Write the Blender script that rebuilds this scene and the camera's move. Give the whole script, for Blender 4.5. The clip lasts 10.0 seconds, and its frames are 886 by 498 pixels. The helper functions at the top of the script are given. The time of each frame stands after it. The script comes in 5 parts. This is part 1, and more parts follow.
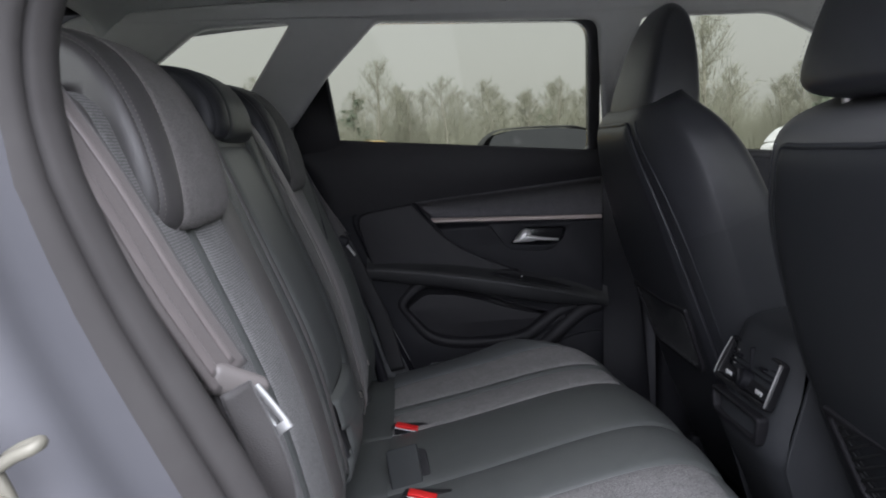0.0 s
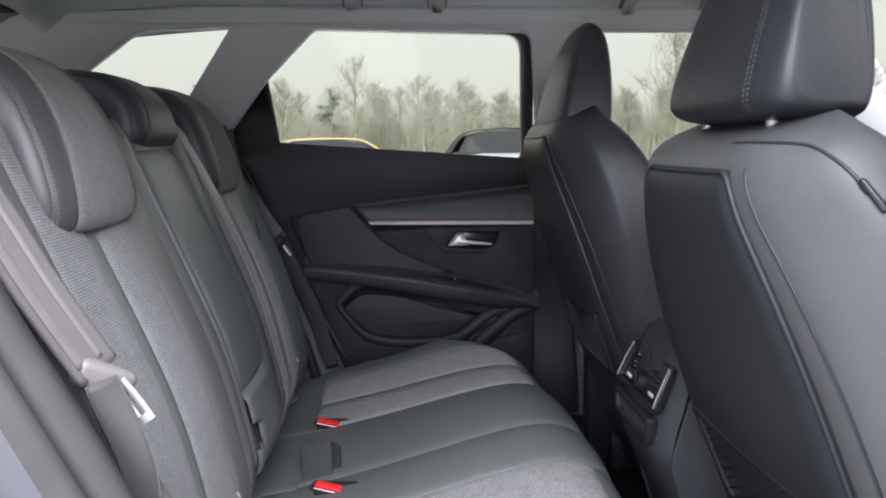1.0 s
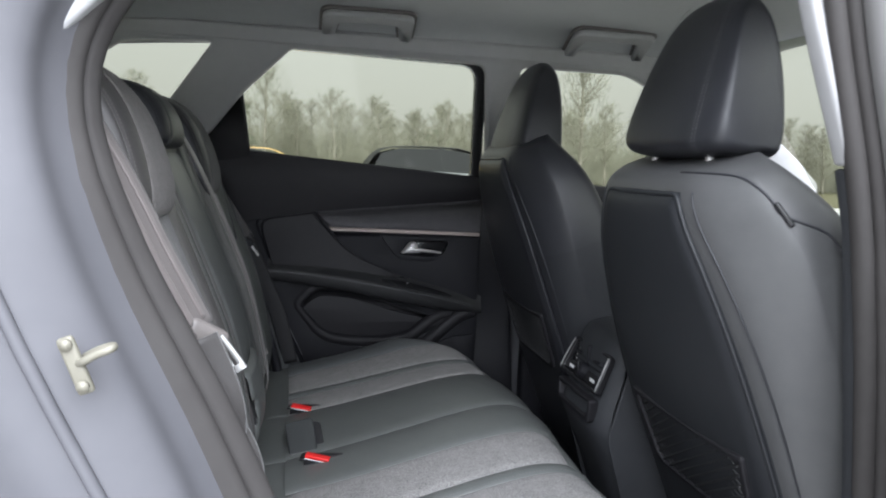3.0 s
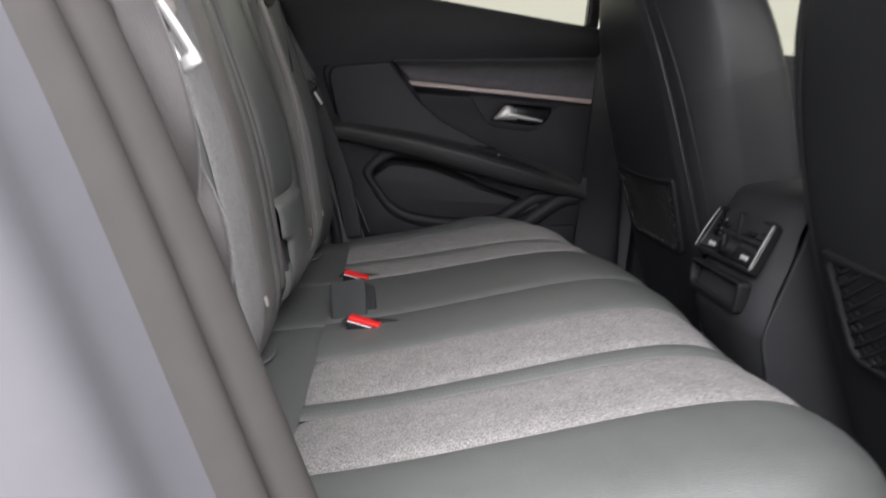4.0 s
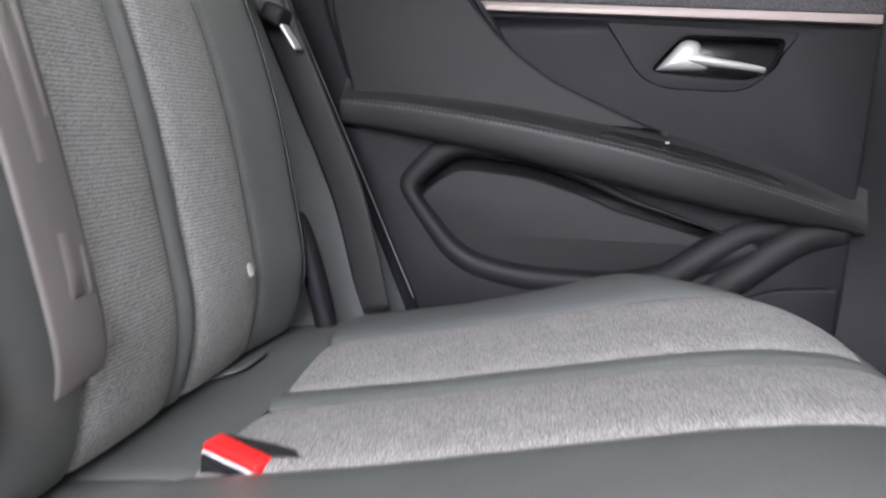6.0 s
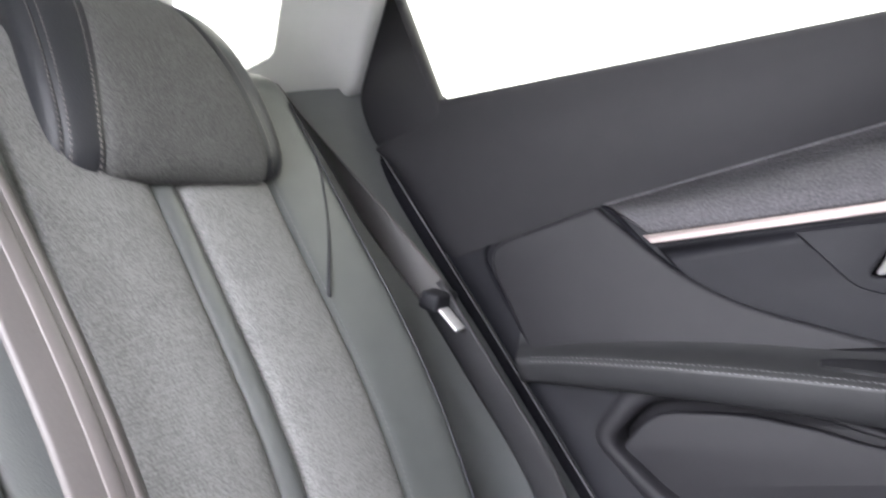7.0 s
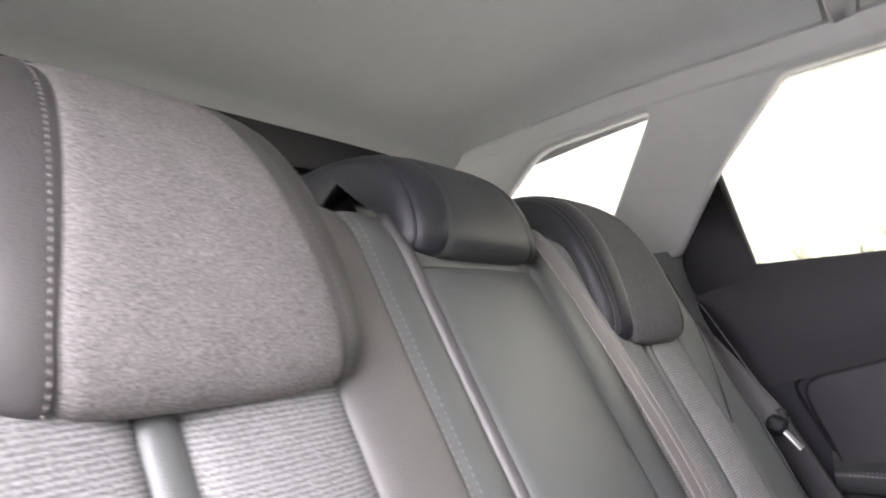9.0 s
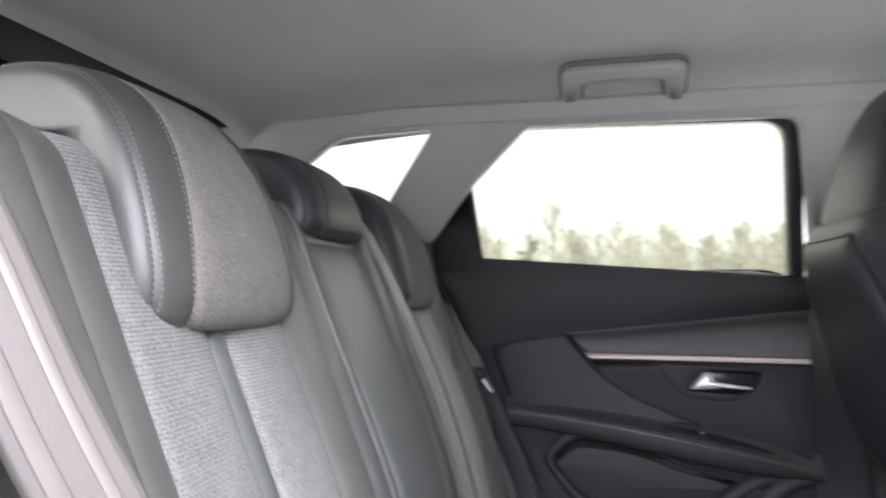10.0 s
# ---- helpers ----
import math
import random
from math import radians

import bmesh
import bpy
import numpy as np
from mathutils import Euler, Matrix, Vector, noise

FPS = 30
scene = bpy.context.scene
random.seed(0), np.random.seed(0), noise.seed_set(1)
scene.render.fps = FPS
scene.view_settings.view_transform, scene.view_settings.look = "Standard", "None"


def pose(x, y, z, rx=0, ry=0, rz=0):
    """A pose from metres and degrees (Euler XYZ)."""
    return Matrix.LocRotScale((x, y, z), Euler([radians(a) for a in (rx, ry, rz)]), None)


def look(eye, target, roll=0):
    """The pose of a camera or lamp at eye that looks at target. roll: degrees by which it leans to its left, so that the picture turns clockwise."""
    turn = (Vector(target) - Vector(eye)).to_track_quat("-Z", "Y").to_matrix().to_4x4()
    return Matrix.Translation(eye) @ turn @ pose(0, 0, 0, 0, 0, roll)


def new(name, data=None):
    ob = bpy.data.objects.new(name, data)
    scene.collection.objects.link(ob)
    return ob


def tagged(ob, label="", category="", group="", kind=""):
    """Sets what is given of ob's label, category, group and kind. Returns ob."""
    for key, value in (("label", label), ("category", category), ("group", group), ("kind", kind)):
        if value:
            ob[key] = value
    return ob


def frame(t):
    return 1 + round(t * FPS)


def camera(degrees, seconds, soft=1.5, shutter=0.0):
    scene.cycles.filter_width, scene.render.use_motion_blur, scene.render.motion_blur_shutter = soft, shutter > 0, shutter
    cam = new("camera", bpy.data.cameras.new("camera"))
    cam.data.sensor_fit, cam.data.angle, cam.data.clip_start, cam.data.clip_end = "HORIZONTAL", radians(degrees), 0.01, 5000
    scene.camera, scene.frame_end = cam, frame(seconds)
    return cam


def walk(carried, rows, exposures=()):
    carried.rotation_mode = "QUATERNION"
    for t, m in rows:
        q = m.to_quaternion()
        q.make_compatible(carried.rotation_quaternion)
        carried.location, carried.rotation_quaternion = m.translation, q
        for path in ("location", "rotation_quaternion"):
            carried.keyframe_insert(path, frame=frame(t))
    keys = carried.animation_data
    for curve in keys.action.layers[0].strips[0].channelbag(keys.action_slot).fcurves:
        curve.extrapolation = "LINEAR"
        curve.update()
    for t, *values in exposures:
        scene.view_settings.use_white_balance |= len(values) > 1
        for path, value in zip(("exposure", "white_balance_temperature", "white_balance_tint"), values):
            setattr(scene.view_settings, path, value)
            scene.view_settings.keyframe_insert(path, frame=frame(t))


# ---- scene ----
cam = camera(64.0, 10.0, 1.9, 0.3)
PATH = [
    (0, (-0.04, -1.136, 1.187), (0.034, 0.843, 0.904), -2.4),
    (0.5, (0.035, -1.162, 1.193), (0.104, 0.817, 0.912), -0.8),
    (1, (0.063, -1.199, 1.203), (0.207, 0.775, 0.914), -0.8),
    (1.5, (0.035, -1.285, 1.223), (0.315, 0.673, 0.924), -1.3),
    (2, (-0.072, -1.409, 1.216), (0.436, 0.505, 0.936), -2.4),
    (2.2, (-0.111, -1.427, 1.232), (0.454, 0.473, 0.964), -2.5),
    (3.3, (-0.068, -1.308, 1.156), (0.263, 0.65, 0.915), 4.5),
    (3.5, (-0.044, -1.254, 1.11), (0.231, 0.708, 0.834), 4.9),
    (4, (-0.026, -1.048, 0.963), (0.133, 0.904, 0.555), 4.8),
    (4.5, (-0.001, -0.814, 0.893), (0.108, 1.12, 0.394), 4.8),
    (5, (0.048, -0.632, 0.858), (0.057, 1.299, 0.34), 4.6),
    (5.2, (0.063, -0.538, 0.85), (0.004, 1.393, 0.331), 4.6),
    (6.3, (0.139, -0.111, 0.881), (-0.345, 1.815, 0.65), -0.0),
    (6.5, (0.142, -0.091, 0.906), (-0.454, 1.813, 0.77), -2.3),
    (7, (0.194, -0.094, 1.004), (-0.784, 1.65, 1.059), -9.2),
    (7.5, (0.199, -0.189, 1.03), (-0.926, 1.453, 1.22), -12.0),
    (8, (0.175, -0.308, 1.029), (-0.996, 1.294, 1.278), -12.1),
    (8.5, (0.12, -0.422, 1.062), (-1.074, 1.149, 1.389), -10.1),
    (9, (0.03, -0.55, 1.114), (-1.098, 1.068, 1.447), -7.7),
    (9.5, (0.002, -0.69, 1.14), (-0.931, 1.058, 1.415), -4.9),
    (10, (0.006, -0.876, 1.139), (-0.39, 1.081, 1.263), -0.6),
]
walk(cam, [(t, look(eye, target, roll)) for t, eye, target, roll in PATH],
     [(0.0, 0.72, 5950, 16), (0.6, 1.32, 5950, 16), (1.5, 1.58, 5950, 16), (2.2, 1.66, 5950, 15), (3.3, 1.02, 6050, 11), (4.0, 1.30, 6500, 16), (4.5, 1.85, 6550, 16), (5.0, 2.13, 6500, 16), (5.2, 2.3, 6500, 16),
      (6.3, 3.2, 6150, 17), (6.6, 3.45, 6150, 16), (7.0, 3.6, 6150, 17), (7.5, 3.42, 6250, 20), (8.0, 3.22, 6300, 21), (9.0, 2.85, 6400, 21), (9.5, 2.5, 6350, 19), (10.0, 2.25, 6150, 17)])

# ---- light: overcast winter sky, and a broad sun added to lift the cabin ----
world = bpy.data.worlds.new("overcast_sky")
scene.world = world
world.use_nodes = True
wn, wl = world.node_tree.nodes, world.node_tree.links
wn.clear()
sky = wn.new("ShaderNodeTexSky")
sky.sky_type = "NISHITA"
sky.sun_disc = False
sky.sun_elevation = radians(46)
sky.sun_rotation = radians(179)
sky.dust_density = 6.0
sky.air_density = 1.5
mix = wn.new("ShaderNodeMixRGB")
mix.inputs["Fac"].default_value = 0.75
bg = wn.new("ShaderNodeBackground")
bg.inputs["Strength"].default_value = 0.1
out = wn.new("ShaderNodeOutputWorld")
grey = wn.new("ShaderNodeHueSaturation")
grey.inputs["Saturation"].default_value = 0.25
wl.new(sky.outputs["Color"], grey.inputs["Color"])
wl.new(grey.outputs["Color"], mix.inputs["Color1"])
mix.inputs["Color2"].default_value = (5.2, 5.15, 4.75, 1)
wl.new(mix.outputs["Color"], bg.inputs["Color"])
wl.new(bg.outputs["Background"], out.inputs["Surface"])
sun = new("sun", bpy.data.lights.new("sun", "SUN"))
sun.data.energy, sun.data.angle, sun.data.color = 6.0, radians(84), (0.985, 0.99, 1.0)
sun.matrix_world = look((0.1, -6, 7.2), (0, 0, 1))


# ---- materials ----
def material(name, colour, rough=0.5, metal=0.0, second=None, scale=40.0, bump=0.0, bump_scale=400.0, spec=0.5, sheen=0.0, coat=0.0, mottle=0.5):
    """A surface with variation at two scales and a fine relief."""
    m = bpy.data.materials.new(name)
    m.use_nodes = True
    n, l = m.node_tree.nodes, m.node_tree.links
    b = n["Principled BSDF"]
    b.inputs["Roughness"].default_value = rough
    b.inputs["Metallic"].default_value = metal
    b.inputs["Specular IOR Level"].default_value = spec
    b.inputs["Sheen Weight"].default_value = sheen
    b.inputs["Coat Weight"].default_value = coat
    co = n.new("ShaderNodeTexCoord")
    second = second or tuple(c * 0.8 for c in colour)
    big = n.new("ShaderNodeTexNoise")
    big.inputs["Scale"].default_value = 6.0
    big.inputs["Detail"].default_value = 3
    fine = n.new("ShaderNodeTexNoise")
    fine.inputs["Scale"].default_value = scale
    fine.inputs["Detail"].default_value = 4
    add = n.new("ShaderNodeMath")
    add.operation = "MULTIPLY_ADD"
    add.inputs[1].default_value = mottle
    l.new(co.outputs["Object"], big.inputs["Vector"])
    l.new(co.outputs["Object"], fine.inputs["Vector"])
    l.new(big.outputs["Fac"], add.inputs[0])
    sub = n.new("ShaderNodeMath")
    sub.operation = "MULTIPLY"
    sub.inputs[1].default_value = 1 - mottle
    l.new(fine.outputs["Fac"], sub.inputs[0])
    l.new(sub.outputs[0], add.inputs[2])
    r = n.new("ShaderNodeValToRGB")
    r.color_ramp.elements[0].position, r.color_ramp.elements[0].color = 0.35, (*second, 1)
    r.color_ramp.elements[1].position, r.color_ramp.elements[1].color = 0.65, (*colour, 1)
    l.new(add.outputs[0], r.inputs["Fac"])
    l.new(r.outputs["Color"], b.inputs["Base Color"])
    if bump:
        v = n.new("ShaderNodeTexVoronoi")
        v.inputs["Scale"].default_value = bump_scale
        l.new(co.outputs["Object"], v.inputs["Vector"])
        bp = n.new("ShaderNodeBump")
        bp.inputs["Strength"].default_value = bump
        bp.inputs["Distance"].default_value = 0.0006
        l.new(v.outputs["Distance"], bp.inputs["Height"])
        l.new(bp.outputs["Normal"], b.inputs["Normal"])
    return m


def cloth(name, dark, light, scale=(260.0, 900.0, 260.0), band=0.35, band_scale=160.0):
    """Heather woven cloth: streaky light and dark yarns and a fine ribbed relief."""
    m = bpy.data.materials.new(name)
    m.use_nodes = True
    n, l = m.node_tree.nodes, m.node_tree.links
    b = n["Principled BSDF"]
    b.inputs["Roughness"].default_value = 0.9
    b.inputs["Sheen Weight"].default_value = 0.06
    b.inputs["Specular IOR Level"].default_value = 0.2
    co = n.new("ShaderNodeTexCoord")
    mp = n.new("ShaderNodeMapping")
    mp.inputs["Scale"].default_value = scale
    yarn = n.new("ShaderNodeTexNoise")
    yarn.inputs["Scale"].default_value = 1.0
    yarn.inputs["Detail"].default_value = 3
    yarn.inputs["Roughness"].default_value = 0.7
    l.new(co.outputs["Object"], mp.inputs["Vector"])
    l.new(mp.outputs["Vector"], yarn.inputs["Vector"])
    soft = n.new("ShaderNodeTexNoise")
    soft.inputs["Scale"].default_value = 45.0
    soft.inputs["Detail"].default_value = 4
    l.new(co.outputs["Object"], soft.inputs["Vector"])
    wave = n.new("ShaderNodeTexWave")
    wave.wave_type = "BANDS"
    wave.bands_direction = "Z"
    wave.inputs["Scale"].default_value = band_scale / 3.14
    wave.inputs["Distortion"].default_value = 0.7
    wave.inputs["Detail Scale"].default_value = 8.0
    l.new(co.outputs["Object"], wave.inputs["Vector"])
    a = n.new("ShaderNodeMath")
    a.operation = "MULTIPLY_ADD"
    a.inputs[1].default_value = band
    l.new(wave.outputs["Fac"], a.inputs[0])
    l.new(yarn.outputs["Fac"], a.inputs[2])
    c = n.new("ShaderNodeMath")
    c.operation = "MULTIPLY_ADD"
    c.inputs[1].default_value = 0.12
    l.new(soft.outputs["Fac"], c.inputs[0])
    l.new(a.outputs[0], c.inputs[2])
    r = n.new("ShaderNodeValToRGB")
    mid = 0.56 + band * 0.5
    r.color_ramp.elements[0].position, r.color_ramp.elements[0].color = mid - 0.14, (*dark, 1)
    r.color_ramp.elements[1].position, r.color_ramp.elements[1].color = min(mid + 0.14, 1.0), (*light, 1)
    l.new(c.outputs[0], r.inputs["Fac"])
    l.new(r.outputs["Color"], b.inputs["Base Color"])
    bp = n.new("ShaderNodeBump")
    bp.inputs["Strength"].default_value = 0.6
    bp.inputs["Distance"].default_value = 0.0012
    l.new(a.outputs[0], bp.inputs["Height"])
    l.new(bp.outputs["Normal"], b.inputs["Normal"])
    return m


M = {
    "leather": material("grey_leather", (0.116, 0.122, 0.119), 0.36, spec=0.75, second=(0.102, 0.108, 0.105), bump=0.35, bump_scale=900),
    "leather_seat": material("dark_green_grey_leather", (0.104, 0.110, 0.107), 0.40, second=(0.090, 0.096, 0.093), bump=0.35, bump_scale=900),
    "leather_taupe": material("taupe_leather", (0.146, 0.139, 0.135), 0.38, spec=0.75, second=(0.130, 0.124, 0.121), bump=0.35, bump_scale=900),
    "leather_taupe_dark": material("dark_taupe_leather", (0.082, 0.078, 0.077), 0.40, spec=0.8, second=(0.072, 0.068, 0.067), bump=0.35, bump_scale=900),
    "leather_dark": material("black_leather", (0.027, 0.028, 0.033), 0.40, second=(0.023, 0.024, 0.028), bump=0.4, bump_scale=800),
    "leather_mid": material("dark_grey_leather", (0.105, 0.110, 0.112), 0.48, second=(0.092, 0.097, 0.099), bump=0.35, bump_scale=900),
    "door_arm": material("black_arm_rest_leather", (0.024, 0.0245, 0.026), 0.48, second=(0.020, 0.0205, 0.022), bump=0.35, bump_scale=900),
    "arm_leather": material("dark_arm_leather", (0.050, 0.053, 0.054), 0.40, second=(0.043, 0.046, 0.047), bump=0.35, bump_scale=900),
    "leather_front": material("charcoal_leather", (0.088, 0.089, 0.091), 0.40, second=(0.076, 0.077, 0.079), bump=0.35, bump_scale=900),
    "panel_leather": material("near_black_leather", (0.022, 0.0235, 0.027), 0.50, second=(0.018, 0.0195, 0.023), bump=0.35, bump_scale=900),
    "fabric": cloth("heather_cloth", (0.085, 0.083, 0.082), (0.315, 0.307, 0.302), scale=(950, 380, 800), band=0.0),
    "fabric_rib": cloth("ribbed_cloth", (0.140, 0.139, 0.139), (0.345, 0.340, 0.338), scale=(620, 520, 760), band=0.17, band_scale=320.0),
    # the fine cloth again, darkened for the shade on the far headrest
    "fabric_fine_shaded": cloth("fine_cloth_shaded", (0.060, 0.060, 0.060), (0.160, 0.158, 0.156), scale=(620, 620, 620), band=0.12, band_scale=520.0),
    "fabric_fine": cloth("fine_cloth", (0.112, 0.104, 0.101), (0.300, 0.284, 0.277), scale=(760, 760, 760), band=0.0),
    "door_cloth": cloth("dark_door_cloth", (0.05, 0.048, 0.053), (0.13, 0.126, 0.134), scale=(420, 600, 420), band=0.0),
    "plastic": material("black_grained_plastic", (0.0145, 0.0147, 0.0182), 0.5, second=(0.012, 0.0122, 0.0152), bump=0.5, bump_scale=1100, spec=0.25),
    "soft": material("soft_black_trim", (0.018, 0.0174, 0.0202), 0.55, second=(0.015, 0.0145, 0.017), bump=0.4, bump_scale=1300, spec=0.32),
    "console_grain": material("charcoal_console_plastic", (0.040, 0.042, 0.046), 0.55, second=(0.034, 0.036, 0.040), bump=0.5, bump_scale=1000, spec=0.35),
    "gloss_black": material("satin_black", (0.02, 0.02, 0.022), 0.25),
    "headliner": material("grey_headliner", (0.43, 0.44, 0.445), 0.95, second=(0.405, 0.415, 0.42), bump=0.3, bump_scale=1500, spec=0.2, sheen=0.2),
    "pillar": material("grey_pillar_plastic", (0.40, 0.40, 0.405), 0.6, second=(0.375, 0.375, 0.38), bump=0.3, bump_scale=1200),
    "alu": material("satin_rose_metal", (0.46, 0.385, 0.36), 0.45, metal=0.1, second=(0.43, 0.36, 0.34)),
    "chrome": material("satin_chrome", (0.64, 0.63, 0.62), 0.42, metal=0.5, second=(0.70, 0.69, 0.69)),
    "red": material("red_plastic", (0.75, 0.02, 0.02), 0.35, second=(0.65, 0.015, 0.015)),
    "steel": material("dull_steel", (0.36, 0.36, 0.355), 0.5, metal=0.6, second=(0.32, 0.32, 0.315)),
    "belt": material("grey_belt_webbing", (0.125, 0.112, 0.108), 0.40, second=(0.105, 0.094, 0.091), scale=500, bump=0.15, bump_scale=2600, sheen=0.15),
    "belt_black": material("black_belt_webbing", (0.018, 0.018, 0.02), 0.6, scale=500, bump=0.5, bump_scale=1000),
    "belt_light": material("pale_brown_yarn", (0.160, 0.142, 0.137), 0.38, second=(0.138, 0.122, 0.118), sheen=0.15),
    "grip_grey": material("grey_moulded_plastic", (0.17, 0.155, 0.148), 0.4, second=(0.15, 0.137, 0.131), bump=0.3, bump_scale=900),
    # same webbing as the grey belt, darkened in colour for lengths in shade
    "belt_shaded": material("shaded_belt_webbing", (0.042, 0.038, 0.037), 0.5, second=(0.034, 0.031, 0.030), scale=500, bump=0.5, bump_scale=1000, sheen=0.3),
    "carpet": material("black_carpet", (0.012, 0.012, 0.015), 0.95, bump=0.8, bump_scale=500, spec=0.1),
    "paint": material("silver_grey_paint", (0.105, 0.105, 0.115), 0.6, second=(0.098, 0.098, 0.108), spec=0.3),
    # same silver paint, lightened to imitate the daylight on frame and pillar
    "frame_paint": material("silver_grey_paint_lit", (0.235, 0.232, 0.230), 0.55, second=(0.22, 0.217, 0.215), spec=0.3),
    "rubber": material("grey_rubber_seal", (0.048, 0.045, 0.0435), 0.75, second=(0.041, 0.038, 0.037), spec=0.3),
    "zinc": material("yellow_zinc", (0.22, 0.21, 0.17), 0.55, metal=0.3),
    "thread": material("light_thread", (0.29, 0.268, 0.258), 0.8),
    "thread_dark": material("grey_thread", (0.2, 0.2, 0.21), 0.8),
    "print": material("white_print", (0.8, 0.8, 0.8), 0.5),
    # unseen ground, paled so that it throws light up into the cabin
    "bounce_ground": material("pale_bounce_ground", (0.52, 0.515, 0.50), 0.8, second=(0.45, 0.445, 0.435), scale=60, bump=0.5, bump_scale=120),
    "grass": material("winter_grass", (0.10, 0.10, 0.04), 0.95, second=(0.06, 0.05, 0.025), scale=3),
    "bark": material("grey_brown_bark", (0.22, 0.205, 0.165), 0.9, second=(0.17, 0.16, 0.13)),
    "twig": material("bare_twigs", (0.205, 0.203, 0.155), 0.95, second=(0.15, 0.149, 0.112)),
    "conifer": material("dark_needles", (0.14, 0.17, 0.12), 0.9),
    "car_silver": material("light_grey_car_paint", (0.35, 0.37, 0.39), 0.3, metal=0.4, coat=0.5),
    "car_yellow": material("yellow_car_paint", (0.75, 0.42, 0.02), 0.3, coat=0.5),
    "car_white": material("white_car_paint", (0.75, 0.75, 0.75), 0.3, coat=0.5),
    "car_top": material("dark_panorama_roof", (0.011, 0.012, 0.013), 0.5, spec=0.15),
    "tyre": material("tyre_rubber", (0.02, 0.02, 0.02), 0.8),
}
glass = bpy.data.materials.new("window_glass")
glass.use_nodes = True
gn, gl = glass.node_tree.nodes, glass.node_tree.links
gn.remove(gn["Principled BSDF"])
gt, gg, gm = gn.new("ShaderNodeBsdfTransparent"), gn.new("ShaderNodeBsdfGlossy"), gn.new("ShaderNodeMixShader")
gt.inputs["Color"].default_value = (0.79, 0.80, 0.742, 1)
gg.inputs["Roughness"].default_value = 0.02
gm.inputs["Fac"].default_value = 0.015
gl.new(gt.outputs[0], gm.inputs[1])
gl.new(gg.outputs[0], gm.inputs[2])
gl.new(gm.outputs[0], gn["Material Output"].inputs["Surface"])
M["glass"] = glass
tint = glass.copy()
tint.name = "green_tinted_glass"
for node in tint.node_tree.nodes:
    if node.bl_idname == "ShaderNodeBsdfTransparent":
        node.inputs["Color"].default_value = (0.30, 0.40, 0.36, 1)
M["tint"] = tint


# ---- building helpers ----
def part(name, bm, mat, parent=None, label="", smooth=True, flat_angle=None):
    """Links a bmesh as one mesh object, under a thing or a part."""
    me = bpy.data.meshes.new(name)
    bmesh.ops.recalc_face_normals(bm, faces=bm.faces)
    bm.to_mesh(me)
    bm.free()
    me.materials.append(M[mat])
    for p in me.polygons:
        p.use_smooth = smooth
    ob = new(name, me)
    if parent:
        ob.parent = parent
    if label:
        ob["label"] = label
    return ob


def thing(name, label, category, group="", kind="", at=(0, 0, 0)):
    ob = new(name)
    ob.empty_display_size = 0.05
    ob.location = at
    return tagged(ob, label, category, group, kind)


def grid(bm, fn, nu, nv, close_u=False, close_v=False):
    """A surface fn(u, v) over the unit square."""
    rows = [[bm.verts.new(fn(i / nu, j / nv)) for j in range(nv + (0 if close_v else 1))] for i in range(nu + (0 if close_u else 1))]
    for i in range(nu):
        for j in range(nv):
            a, b = rows[i], rows[(i + 1) % len(rows)]
            k = (j + 1) % len(a)
            try:
                bm.faces.new((a[j], b[j], b[k], a[k]))
            except ValueError:
                pass
    return rows


def spline(points, u, closed=False):
    """A point on the Catmull-Rom curve through the given points, u from 0 to 1."""
    n = len(points)
    f = u * (n if closed else n - 1)
    i = min(int(f), n - 1 if closed else n - 2)
    t = f - i
    if closed:
        p = [points[(i + k) % n] for k in (-1, 0, 1, 2)]
    else:
        p = [points[max(i - 1, 0)], points[i], points[i + 1], points[min(i + 2, n - 1)]]
    return tuple(0.5 * (2 * b + (c - a) * t + (2 * a - 5 * b + 4 * c - d) * t * t + (3 * b - a - 3 * c + d) * t ** 3) for a, b, c, d in zip(*p))


def box(bm, c, s, r=0.004, seg=2, turn=None):
    """A box with rounded edges."""
    got = bmesh.ops.create_cube(bm, size=1)
    vs = got["verts"]
    for v in vs:
        v.co = Vector((v.co.x * s[0], v.co.y * s[1], v.co.z * s[2]))
    es = list({e for v in vs for e in v.link_edges})
    if r:
        out_ = bmesh.ops.bevel(bm, geom=es, offset=min(r, min(s) * 0.49), segments=seg, affect="EDGES", profile=0.5)
        vs = list({v for f in out_["faces"] for v in f.verts} | {v for v in vs if v.is_valid})
    m = Matrix.Translation(c) @ (turn or Matrix())
    for v in vs:
        v.co = m @ v.co
    return vs


